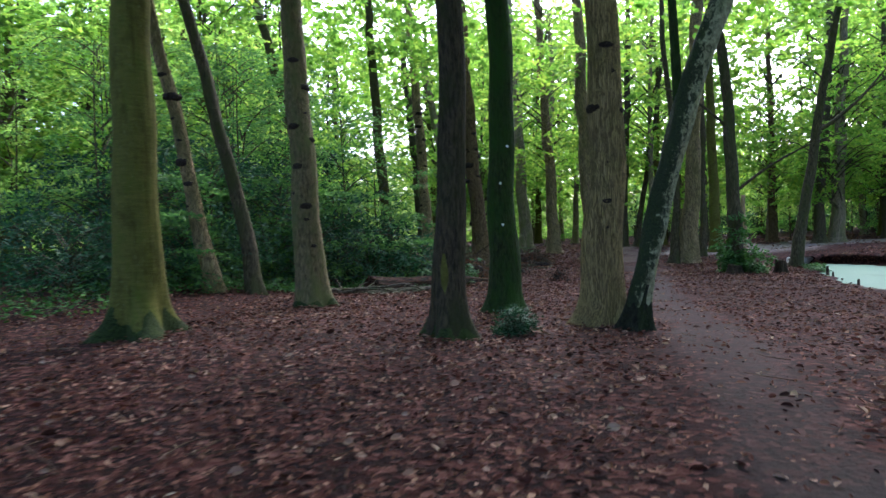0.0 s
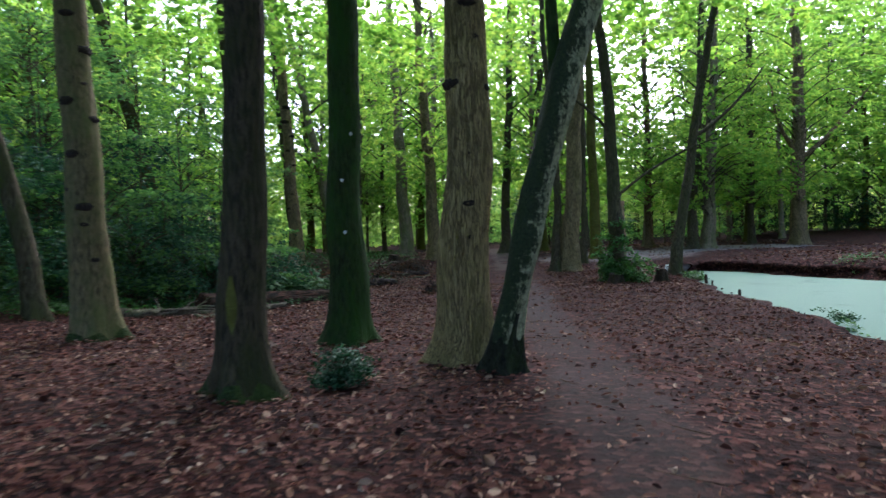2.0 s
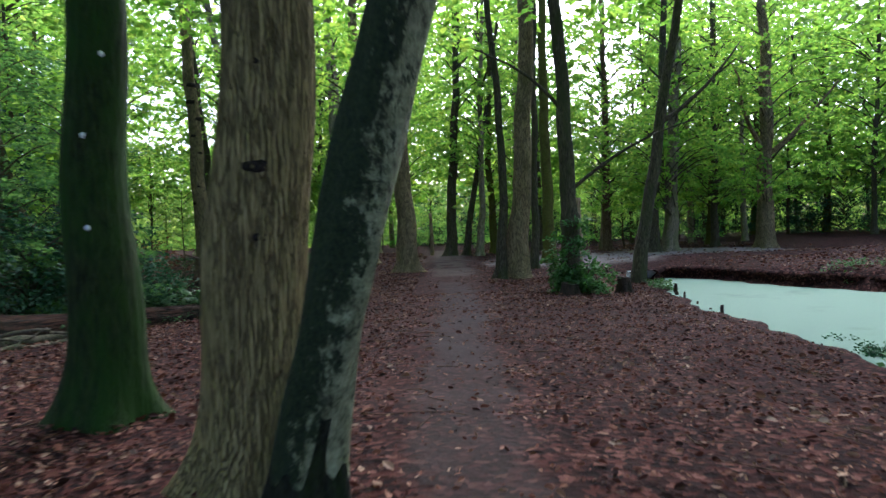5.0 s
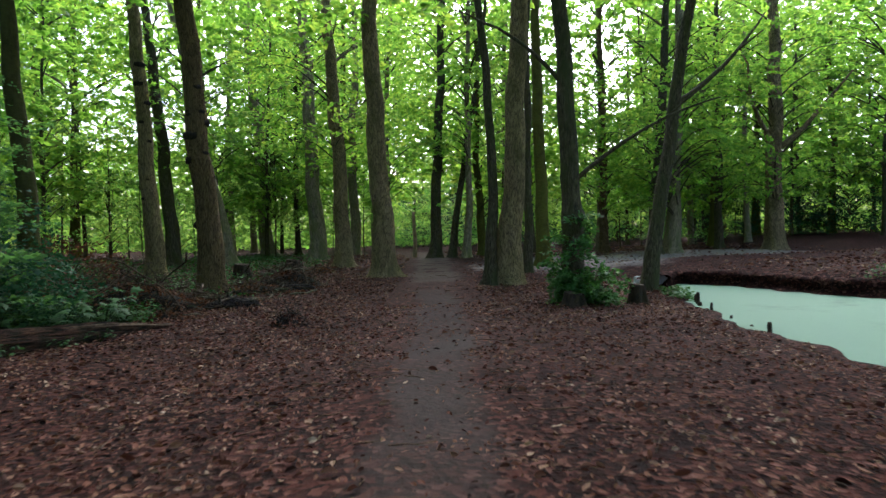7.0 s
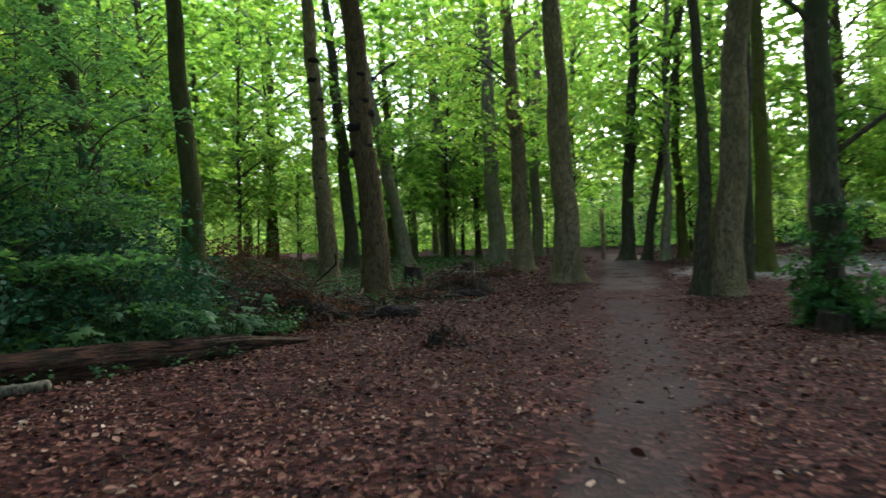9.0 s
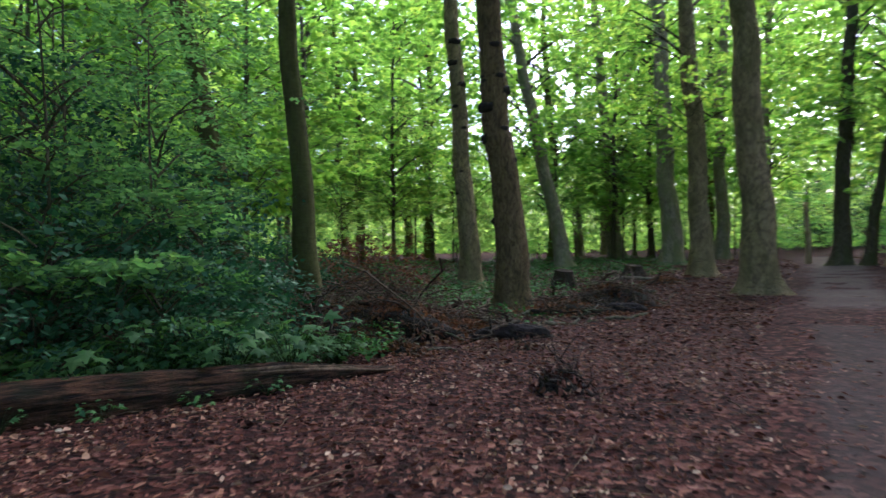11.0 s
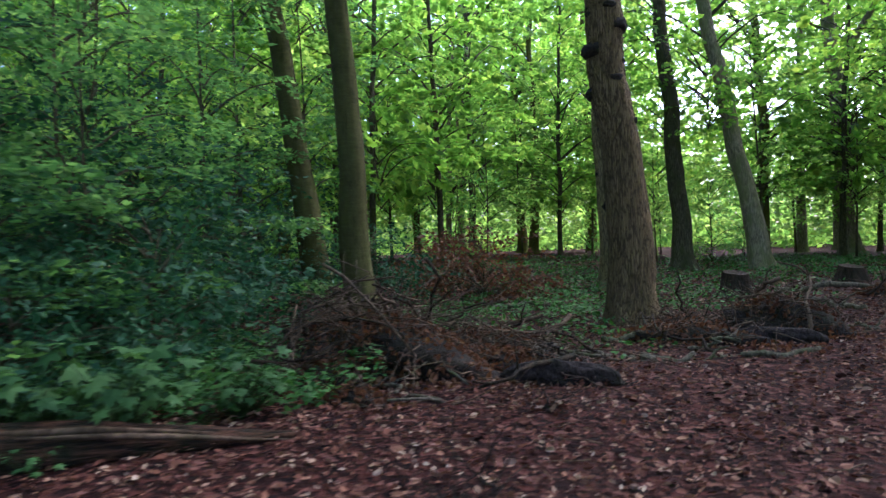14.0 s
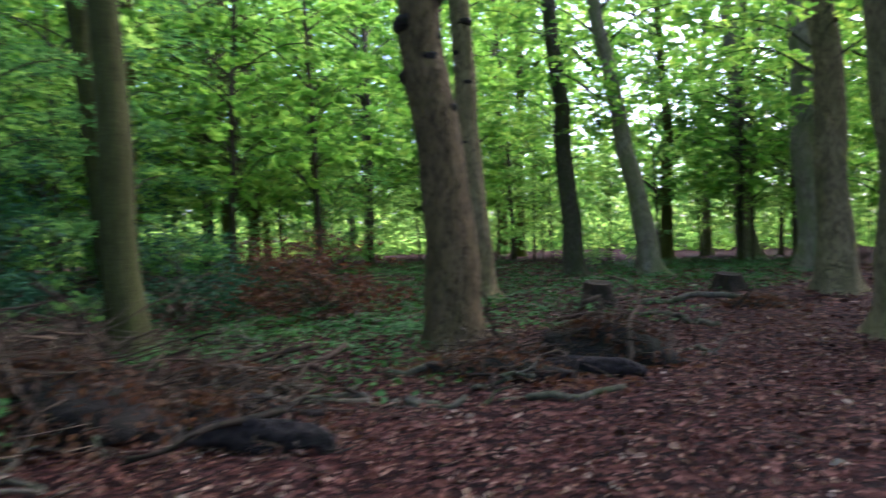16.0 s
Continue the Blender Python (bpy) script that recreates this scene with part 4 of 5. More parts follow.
SAPLINGS = [sapling(41, 6.5, 1.9, 0.15, LEAF_LIT_TINT, "beech_sapling", "young beech with tiers of green leaves tinted as sunlit", low=1.7),
            sapling(42, 8.5, 2.3, 0.16, LEAF_LIT_TINT, "beech_sapling", "tall thin beech sapling with leaves tinted as sunlit", 20, 7, 15, 2.4, 0.06),
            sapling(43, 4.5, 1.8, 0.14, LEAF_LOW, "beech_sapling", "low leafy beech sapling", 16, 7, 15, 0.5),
            sapling(44, 7.5, 2.1, 0.14, LEAF_SHADE_TINT, "hazel_sapling", "leafy young tree with leaves tinted darker as in shade", 26, 8, 18, 0.8, 0.05, 0.09, 0.22),
            sapling(45, 3.0, 1.9, 0.15, LEAF_SHADE_TINT, "beech_sapling", "low spreading beech with flat tiers of leaves", 13, 9, 20, 0.5, 0.04, 0.06, 0.16)]
count = 0
for _ in range(4000):
    if count >= 92:
        break
    ang, d = radians(rng.uniform(-60, 85)), rng.uniform(16, 56)
    x, y = 5 - d * math.sin(ang), 16 + d * math.cos(ang)
    if (x > -8 and x < 20 and y < 46) or (x >= 8 and y < 46) or (x < -5 and y < 20) or (ang > -0.05 and (d > 44 or rng.random() < 0.3)) or not clear_of_view(x, y, 3.8):
        continue
    copy_thing(SAPLINGS[rng.randrange(3)], Matrix.Translation((x, y, gz(x, y))) @ pose(0, 0, 0, 0, 0, rng.uniform(0, 360)) @ Matrix.Scale(rng.uniform(0.8, 1.3), 4))
    count += 1


def shrub(seed, height, radius, size, mat, name, label, category, tips=34, per_tip=7, per=15, low=0.25):
    limbs = Geo()
    me = crown_shape("leaves", mat, radius, low, height, tips, per_tip, per, size, seed, 0.8, limbs, 0.7)
    ob = thing(name, -80 - 3 * (seed % 9), 80, gz(-80, 80), label, category, "shrub layer")
    tagged(part("branchwork", limbs.mesh("branchwork", BARK_DARK), ob), kind="stuff")
    part("leaves", me, ob)
    return ob


HOLLY = [shrub(51, 3.0, 1.7, 0.115, LEAF_HOLLY, "holly_bush", "dense dark green holly bush", "bush"),
         shrub(52, 4.2, 2.0, 0.12, LEAF_HOLLY, "holly_bush", "tall dark green holly bush", "bush", 44),
         shrub(53, 1.9, 1.5, 0.11, LEAF_HOLLY, "holly_bush", "low spreading dark holly bush", "bush")]
for i, x, y, s in [(1, -6.5, 18.5, 1.0), (0, -4.0, 19.9, 1.0), (2, -2.4, 21.0, 1.1), (1, -5.5, 22.4, 1.1), (0, -3.0, 23.0, 1.05), (1, -8.5, 20.5, 1.1), (0, -9.0, 16.5, 0.9),
                   (2, -6.6, 16.6, 1.0), (1, -11, 22, 1.2), (0, -1.8, 23.4, 0.85), (2, -1.1, 21.6, 0.75), (1, -7.5, 25.5, 1.1), (0, -11, 18, 1.0), (2, -8, 14, 0.9),
                   (1, -13, 26, 1.2), (0, -4.6, 25.6, 1.0), (2, -4.2, 29.9, 0.9), (1, -9, 30, 1.1)]:
    copy_thing(HOLLY[i], Matrix.Translation((x, y, gz(x, y))) @ pose(0, 0, 0, 0, 0, 63 * x + 40 * y) @ Matrix.Scale(s, 4))
for k in range(20):                         # the dark evergreen edge beyond the clearing
    ang, d = radians(-62 + 2.6 * k + rng.uniform(-1, 1)), rng.uniform(47, 53)
    x, y = 5 - d * math.sin(ang), 16 + d * math.cos(ang)
    copy_thing(HOLLY[k % 3], Matrix.Translation((x, y, gz(x, y))) @ pose(0, 0, 0, 0, 0, 50 * k) @ Matrix.Scale(rng.uniform(1.1, 1.5), 4))
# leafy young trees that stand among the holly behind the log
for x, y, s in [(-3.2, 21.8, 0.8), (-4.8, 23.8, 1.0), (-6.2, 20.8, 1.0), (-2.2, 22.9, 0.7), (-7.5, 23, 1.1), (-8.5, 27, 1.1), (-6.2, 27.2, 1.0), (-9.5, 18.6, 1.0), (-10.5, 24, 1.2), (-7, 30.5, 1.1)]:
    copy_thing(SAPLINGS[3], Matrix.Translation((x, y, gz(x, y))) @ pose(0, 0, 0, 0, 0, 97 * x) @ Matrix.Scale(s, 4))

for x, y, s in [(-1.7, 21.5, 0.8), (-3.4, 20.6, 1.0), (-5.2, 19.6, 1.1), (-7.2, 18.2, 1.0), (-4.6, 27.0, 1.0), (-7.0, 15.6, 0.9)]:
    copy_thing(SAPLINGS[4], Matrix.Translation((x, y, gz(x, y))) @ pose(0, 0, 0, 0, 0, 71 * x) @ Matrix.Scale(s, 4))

# the wood in the distance, seen only as a mass of leaves
np.random.seed(91)
k = 185000
ang = np.radians(np.random.uniform(-68, 94, k))
d = np.random.uniform(86, 112, k)
h = 37 * np.random.rand(k) ** 1.15
px, py = 5 - d * np.sin(ang), 16 + d * np.cos(ang)
lump = np.sin(0.4 * px + 0.2 * h) * np.sin(0.36 * py - 0.3 * h) + 0.5 * np.sin(0.9 * px + 0.6 * h) * np.sin(0.6 * h + 0.8 * py)
ok = (lump > -1.3 + 0.02 * (h - 11)) & ((ang < -0.56) | (ang > -0.38) | (h < 12)) & ((ang < 0.04) | (ang > 0.3) | (h < 14) | (np.random.rand(k) < 0.35))
g = Geo()
L = np.random.uniform(0.7, 1.5, ok.sum())
g.leaves(np.stack([px, py, h], 1)[ok], np.random.normal(0, 1, (ok.sum(), 3)) * np.array([1, 1, 0.4]), np.array([0, 0, 1.0]) + np.random.normal(0, 0.6, (ok.sum(), 3)), L, L * 0.6)
k = 52000                                  # young growth in the open glade before it
ang = np.radians(np.random.uniform(-68, 94, k))
d, f = 54 + 16 * np.random.rand(k), np.random.rand(k) ** 1.3
px, py = 5 - d * np.sin(ang), 16 + d * np.cos(ang)
top_ = 3.2 + 0.28 * (d - 54) + 1.8 * np.sin(0.5 * px) * np.sin(0.43 * py + 1) + 1.2 * np.sin(1.3 * px + 0.7 * py)
L = np.random.uniform(0.28, 0.6, k)
low = Geo()
low.leaves(np.stack([px, py, 0.1 + np.clip(top_, 0.6, 9) * f], 1), np.random.normal(0, 1, (k, 3)) * np.array([1, 1, 0.4]), np.array([0, 0, 1.0]) + np.random.normal(0, 0.6, (k, 3)), L, L * 0.6)
tagged(new("far_thicket", low.mesh("far_thicket", LEAF_LIT_TINT, False)), "tangled green thicket along the edge of the wood", "thicket", kind="stuff")
tagged(new("far_woods", g.mesh("far_woods", LEAF_LIT_TINT, False)), "dense green woodland foliage in the distance", "woods", kind="stuff")

# ---------------------------------------------------------------- fallen wood
def crooked(a_, b_, r0, r1, sag, seed, n=12):
    rng_ = np.random.RandomState(seed)
    t = np.linspace(0, 1, n)[:, None]
    p = np.array(a_) + (np.array(b_) - np.array(a_)) * t
    p = p + np.cumsum(rng_.normal(0, sag, (n, 3)), 0) * np.array([1, 1, 0.4]) * np.sin(np.pi * t) ** 0.5
    return p, r0 + (r1 - r0) * t[:, 0]


# the rotting log beside the holly
ax_, ay_, bx_, by_ = -2.0, 17.9, 1.65, 22.55
t_ = np.linspace(0, 1, 34)
lx, ly = ax_ + (bx_ - ax_) * t_, ay_ + (by_ - ay_) * t_
lr = np.interp(t_, [0, 0.3, 0.7, 0.85, 1], [0.31, 0.27, 0.19, 0.12, 0.03])
lz = ground_z(lx, ly) + lr * 0.55
th_ = np.linspace(0, 2 * np.pi, 22, endpoint=False)
lob_ = 1 + 0.11 * np.sin(3 * th_[None] + 7 * t_[:, None]) + 0.08 * np.sin(7 * th_[None] - 11 * t_[:, None]) + 0.03 * np.sin(11 * th_[None] + 40 * t_[:, None])
log = thing("fallen_log", 0, 0, 0, "long rotting mossy log lying in dead leaves", "log")
g = Geo()
g.tube(np.stack([lx + 0.05 * np.sin(6 * t_), ly, lz], 1), lr, 22, lob_)
part("trunk", g.mesh("trunk", LOG_WOOD), log)
for k, (s0, s1, off) in enumerate([(0.62, 0.9, 0.0), (0.68, 1.0, 0.07), (0.55, 0.8, -0.06)]):
    s = np.linspace(s0, s1, 7)
    px_, py_ = ax_ + (bx_ - ax_) * s + off * 0.8, ay_ + (by_ - ay_) * s - off * 0.6
    g = Geo()
    g.tube(np.stack([px_ + 0.02, py_ - 0.05, np.interp(s, t_, lz) + np.interp(s, t_, lr) * 0.85 - abs(off) * 0.3], 1), np.array([0.006, 0.018, 0.024, 0.028, 0.022, 0.014, 0.004]) * (1.1 if k == 0 else 0.9), 6)
    part("splinter", g.mesh("splinter", DEADWOOD), log, None, "pale split strip of wood")

# bare boughs that lie behind the mossy trunk
for k, (a_, b_, r0, r1) in enumerate([((-3.4, 16.6), (-0.2, 18.6), 0.13, 0.06), ((-3.0, 16.3), (-1.4, 17.6), 0.05, 0.02), ((-2.7, 17.1), (-0.6, 17.7), 0.045, 0.02),
                                      ((1.0, 26.4), (2.6, 26.75), 0.06, 0.02), ((-0.6, 27.6), (1.3, 26.5), 0.05, 0.02),
                                      ((2.0, 27.9), (4.2, 28.9), 0.05, 0.03), ((4.9, 32.6), (3.6, 33.0), 0.06, 0.04), ((3.0, 35.6), (5.4, 36.4), 0.08, 0.05),
                                      ((5.2, 30.4), (4.3, 31.2), 0.035, 0.02), ((-1.5, 30.5), (0.3, 31.2), 0.06, 0.03),
                                      ((-0.2, 27.4), (2.0, 26.8), 0.06, 0.045), ((1.7, 26.95), (3.5, 27.1), 0.05, 0.03), ((2.9, 27.0), (4.7, 28.1), 0.055, 0.03), ((0.9, 24.65), (2.0, 24.5), 0.022, 0.012),
                                      ((0.5, 24.2), (1.7, 23.6), 0.03, 0.014), ((-2.4, 29.7), (-0.9, 28.5), 0.07, 0.04), ((-2.9, 30.3), (-1.7, 28.7), 0.05, 0.03), ((1.2, 25.6), (2.5, 26.3), 0.035, 0.02),
                                      ((3.3, 27.6), (3.5, 28.6), 0.03, 0.012), ((-0.4, 26.2), (1.0, 26.9), 0.035, 0.02), ((-1.9, 16.4), (-0.6, 18.0), 0.06, 0.025), ((0.0, 28.2), (1.2, 27.2), 0.03, 0.015)]):
    p, r = crooked((*a_, gz(*a_) + r0 * 0.8), (*b_, gz(*b_) + r1 + 0.06), r0, r1, 0.085, k + 4, 16)
    g = Geo()
    g.tube(p, r, 9)
    ob = thing("fallen_branch", 0, 0, 0, "bare grey-brown fallen branch on leaf litter", "branch", "fallen branches")
    part("stem", g.mesh("stem", BOUGH), ob)
    q, r = crooked(p[5], p[5] + np.array([0.3 * (-1) ** k, 0.35, 0.22]), r0 * 0.5, 0.008, 0.03, k + 31, 7)
    g = Geo()
    g.tube(q, r, 6)
    part("side_shoot", g.mesh("side_shoot", BOUGH), ob)


def rotten_chunk(a_, b_, r0, r1, seed, label):
    """A short black lump of rotten trunk with splintered ends."""
    t = np.linspace(0, 1, 56)
    th = np.linspace(0, 2 * np.pi, 24, endpoint=False)
    cx, cy = a_[0] + (b_[0] - a_[0]) * t, a_[1] + (b_[1] - a_[1]) * t
    r = (r0 + (r1 - r0) * t) * (1 - 0.6 * np.abs(2 * t - 1) ** 4) * (0.9 + 0.1 * np.sin(7 * t + seed))
    g = Geo()
    g.tube(np.stack([cx, cy, ground_z(cx, cy) + 0.6 * r], 1), r, 24, 1 + 0.13 * wavy(th, 9 * t, seed, (1, 4), (0.2, 2.0)) + 0.12 * wavy(th, 9 * t, seed + 1, (4, 10), (0.4, 4.5), 11))
    ob = thing("rotten_log", 0, 0, 0, label, "log", "rotten logs")
    part("trunk", g.mesh("trunk", ROTTEN), ob)


rotten_chunk((1.95, 25.2), (3.15, 25.6), 0.13, 0.19, 5, "short black rotten log lump on leaf litter")
rotten_chunk((-3.9, 32.9), (-2.0, 32.35), 0.2, 0.16, 7, "dark rotten log lying in green herbs")
rotten_chunk((3.1, 28.55), (4.7, 28.95), 0.11, 0.14, 9, "dark rotten log under withered twigs")
rotten_chunk((3.55, 21.75), (4.05, 21.9), 0.07, 0.1, 11, "small black rotten stump piece in leaf litter")


def brush_pile(x, y, wide, deep, high, sticks, seed, dark=False):
    """A heap of crossed dead twigs and withered leaves."""
    rs = np.random.RandomState(seed)
    ob = thing("brush_pile", x, y, gz(x, y), "tangled heap of dead twigs and brown leaves", "brushwood", "brush piles")
    # A near-black solid core paints the shade in the hollow between the sticks.
    core = Geo()
    th = np.linspace(0, 2 * np.pi, 20, endpoint=False)
    rows_ = []
    for f in np.linspace(0, 1, 7):
        rad = math.sqrt(max(0.0, 1 - f * f)) * 0.8 + 0.02
        j = 1 + 0.16 * np.sin(3 * th + 5 * f) + 0.1 * rs.randn(20)
        rows_.append(np.stack([wide * 0.5 * rad * np.cos(th) * j, deep * 0.5 * rad * np.sin(th) * j, -0.08 + (high * 0.6 + 0.08) * f + 0.03 * rs.randn(20)], 1))
    core.add(np.vstack(rows_), [(i * 20 + k, i * 20 + (k + 1) % 20, (i + 1) * 20 + (k + 1) % 20, (i + 1) * 20 + k) for i in range(6) for k in range(20)])
    part("mound", core.mesh("mound", KNOT), ob)
    for k in range(sticks):
        g = Geo()
        az, ln = rs.rand() * 6.283, rs.uniform(0.22, 0.62) * wide
        c = np.array([rs.normal(0, wide * 0.24), rs.normal(0, deep * 0.24), 0])
        h0 = max(0.05, high * (1 - (2 * c[0] / wide) ** 2) * rs.uniform(0.3, 0.95))
        d = np.array([math.cos(az), math.sin(az), rs.normal(0.12, 0.45)]) * ln * 0.5
        a_, b_ = c - d + [0, 0, h0], c + d + [0, 0, h0]
        a_[2], b_[2] = max(a_[2], -0.02), max(b_[2], 0.0)
        r0 = rs.uniform(0.005, 0.014) if k % 6 else rs.uniform(0.02, 0.038)
        p, r = crooked(a_, b_, r0, r0 * 0.35, 0.035 * wide, seed * 40 + k, 8)
        g.tube(p, r, 5)
        for m_ in (3, 5):
            g.tube(*crooked(p[m_], p[m_] + rs.normal(0, 0.16, 3) + [0, 0, 0.08], r0 * 0.5, 0.003, 0.01, seed * 91 + k, 4), 4)
        part("stick", g.mesh("stick", KNOT if dark else DEADWOOD if k % 4 else BARK_DEAD), ob)
    if wide > 1.9:                          # pale bent stalks arching out of the heap
        for k in range(6):
            s_ = np.linspace(0, 1, 8)
            az, c = rs.uniform(-2.6, -0.5), np.array([rs.normal(0, wide * 0.2), -deep * rs.uniform(0.1, 0.3)])
            ln = rs.uniform(0.3, 0.6)
            g = Geo()
            g.tube(np.stack([c[0] + ln * s_ * math.cos(az), c[1] + ln * s_ * math.sin(az), high * (0.75 + 0.5 * s_ - 1.25 * s_ ** 2.2)], 1), 0.009 - 0.006 * s_, 5)
            part("stalk", g.mesh("stalk", DEADWOOD), ob, None, "dry bent stalk")
    g = Geo()
    n_ = int(450 * wide * deep)
    c = np.stack([rs.normal(0, wide * 0.26, n_), rs.normal(0, deep * 0.26, n_), np.zeros(n_)], 1)
    c[:, 2] = 0.02 + high * 0.72 * np.clip(1 - (2 * c[:, 0] / wide) ** 2 - (2 * c[:, 1] / deep) ** 2, 0, 1) * rs.rand(n_) ** 0.4
    L = rs.uniform(0.05, 0.11, n_)
    g.leaves(c, rs.normal(0, 1, (n_, 3)), rs.normal(0, 1, (n_, 3)) + [0, 0, 0.8], L, L * 0.6, 0.2)
    tagged(part("withered_leaves", g.mesh("withered_leaves", LEAF_BROWN if not dark else LITTER, False), ob), kind="stuff")
    return ob


brush_pile(0.5, 25.0, 3.0, 1.8, 1.0, 110, 3)
brush_pile(-0.9, 25.6, 2.2, 1.6, 0.85, 60, 4)
brush_pile(0.9, 26.6, 2.6, 1.3, 0.5, 44, 15)
brush_pile(2.55, 25.6, 1.3, 0.7, 0.3, 16, 5, True)
brush_pile(4.0, 29.7, 2.0, 1.0, 0.75, 60, 6)
brush_pile(2.8, 29.2, 1.3, 0.8, 0.35, 18, 7)
brush_pile(3.78, 21.75, 0.62, 0.45, 0.3, 18, 8, True)
brush_pile(1.3, 23.6, 0.9, 0.6, 0.22, 12, 9)
brush_pile(3.0, 24.3, 0.4, 0.3, 0.1, 5, 12, True)
brush_pile(-1.6, 31.5, 1.6, 1.2, 0.35, 12, 13)
brush_pile(5.2, 35.5, 1.3, 0.9, 0.3, 12, 14)
brush_pile(1.5, 25.9, 2.3, 1.3, 0.32, 44, 21)
brush_pile(3.1, 28.4, 2.2, 0.9, 0.34, 40, 22)
brush_pile(0.3, 24.2, 1.7, 1.0, 0.42, 34, 23)


def stump(x, y, r, h, label):
    me, _, _ = trunk_shape("stump", BARK_DEAD, r, 4.0, (0.02, 0.01), 0.05, int(x * 10) + 50, 22, 0.5, 0.02, 5)
    bm = bmesh.new()
    bm.from_mesh(me)
    bmesh.ops.bisect_plane(bm, geom=bm.verts[:] + bm.edges[:] + bm.faces[:], plane_co=(0, 0, h), plane_no=(0.12, -0.1, 1), clear_outer=True)
    bm.to_mesh(me)
    bm.free()
    ob = thing("tree_stump", x, y, gz(x, y), label, "stump", "stumps")
    part("stump_body", me, ob)
    g = Geo()
    th = np.linspace(0, 2 * np.pi, 18, endpoint=False)
    j = 1 + 0.05 * np.sin(5 * th)
    rows_ = [np.stack([r * f * np.cos(th) * j, r * f * np.sin(th) * j, h + 0.006 - 0.12 * r * f * np.cos(th) + 0.1 * r * f * np.sin(th) - 0.03 * (f < 0.5)], 1) for f in (1.02, 0.75, 0.4, 0.08)]
    g.add(np.vstack(rows_), [(i * 18 + k, i * 18 + (k + 1) % 18, (i + 1) * 18 + (k + 1) % 18, (i + 1) * 18 + k) for i in range(3) for k in range(18)])
    part("cut_face", g.mesh("cut_face", BARK_DEAD), ob)


stump(2.35, 34.8, 0.27, 0.5, "low dark rotten tree stump")
stump(4.3, 38.6, 0.28, 0.4, "low dark rotten tree stump")
stump(11.6, 22.6, 0.16, 0.45, "short leaning dark stump beside the evergreen bush")
stump(9.9, 22.35, 0.2, 0.3, "broken dark stump under the evergreen bush")


def snag(x, y, r, h, label):
    g = Geo()
    z = np.linspace(-0.2, h, 14)
    g.tube(np.stack([x * 0 + 0.03 * np.sin(2 * z), 0.02 * np.cos(3 * z), z], 1), r * (1 - 0.25 * (z + 0.2) / h), 14, 1 + 0.08 * np.random.RandomState(4).randn(14, 14))
    ob = thing("dead_trunk", x, y, gz(x, y), label, "dead tree", "dead trunks")
    part("trunk", g.mesh("trunk", SPLINTER), ob)


snag(15.2, 33.1, 0.14, 2.9, "pale barkless broken dead trunk")
snag(16.4, 49.6, 0.22, 5.6, "pale barkless broken dead trunk")
snag(11.2, 45.5, 0.12, 2.6, "pale barkless broken dead trunk")

# ---------------------------------------------------------------- the pond's edge
for x, y, h, r in [(11.75, 18.6, 0.2, 0.04), (12.0, 19.35, 0.24, 0.045), (12.35, 20.35, 0.12, 0.03), (12.75, 21.5, 0.15, 0.03), (13.3, 22.75, 0.34, 0.05), (13.1, 22.4, 0.2, 0.06), (13.5, 23.1, 0.26, 0.05)]:
    g = Geo()
    g.tube([(0, 0, -0.5), (0.005, 0, 0), (0.012, 0.006, h * 0.7), (0.016, 0.008, h)], [r, r, r * 0.95, r * 0.7], 9, 1 + 0.08 * np.random.RandomState(int(x * 100)).randn(4, 9))
    ob = thing("wooden_stake", x, y, gz(x, y), "rotted dark wooden stake at the pond's edge", "stake", "bank stakes")
    part("shaft", g.mesh("shaft", BARK_DEAD), ob)

pipe = thing("drain_pipe", 14.7, 27.0, gz(14.7, 27.0) + 0.14, "short white plastic drain pipe lying on the bank", "pipe", turn=-12)
g = Geo()
th_ = np.linspace(0, 2 * np.pi, 28, endpoint=False)
rows_ = [np.stack([np.full(28, px_), r * np.cos(th_), r * np.sin(th_)], 1) for px_, r in [(0.45, 0.11), (-0.5, 0.11), (-0.5, 0.135), (0.34, 0.135), (0.35, 0.15), (0.45, 0.15)]]
g.add(np.vstack(rows_), [(i * 28 + k, i * 28 + (k + 1) % 28, ((i + 1) % 6) * 28 + (k + 1) % 28, ((i + 1) % 6) * 28 + k) for i in range(6) for k in range(28)])
part("tube", g.mesh("tube", PALE), pipe)

shore_ = np.array([(15.0, 26.0), (15.9, 27.5), (16.6, 26.2), (17.0, 24.0), (17.7, 21.4), (18.6, 17.0), (19.5, 11.0)])
s_ = np.concatenate([[0], np.cumsum(np.hypot(*np.diff(shore_, axis=0).T))])
t_ = np.arange(0, s_[-1], 0.12)
ex_, ey_ = np.interp(t_, s_, shore_[:, 0]), np.interp(t_, s_, shore_[:, 1])
for _ in range(6):
    ex_[1:-1], ey_[1:-1] = (ex_[:-2] + 2 * ex_[1:-1] + ex_[2:]) / 4, (ey_[:-2] + 2 * ey_[1:-1] + ey_[2:]) / 4
qx_, qy_ = -np.gradient(ey_), np.gradient(ex_)
qn_ = np.hypot(qx_, qy_)
qx_, qy_ = qx_ / qn_, qy_ / qn_
rs_ = np.random.RandomState(17)
rough_ = np.convolve(rs_.randn(len(t_) + 8), np.ones(9) / 9, "valid") * 0.35
rows_ = []
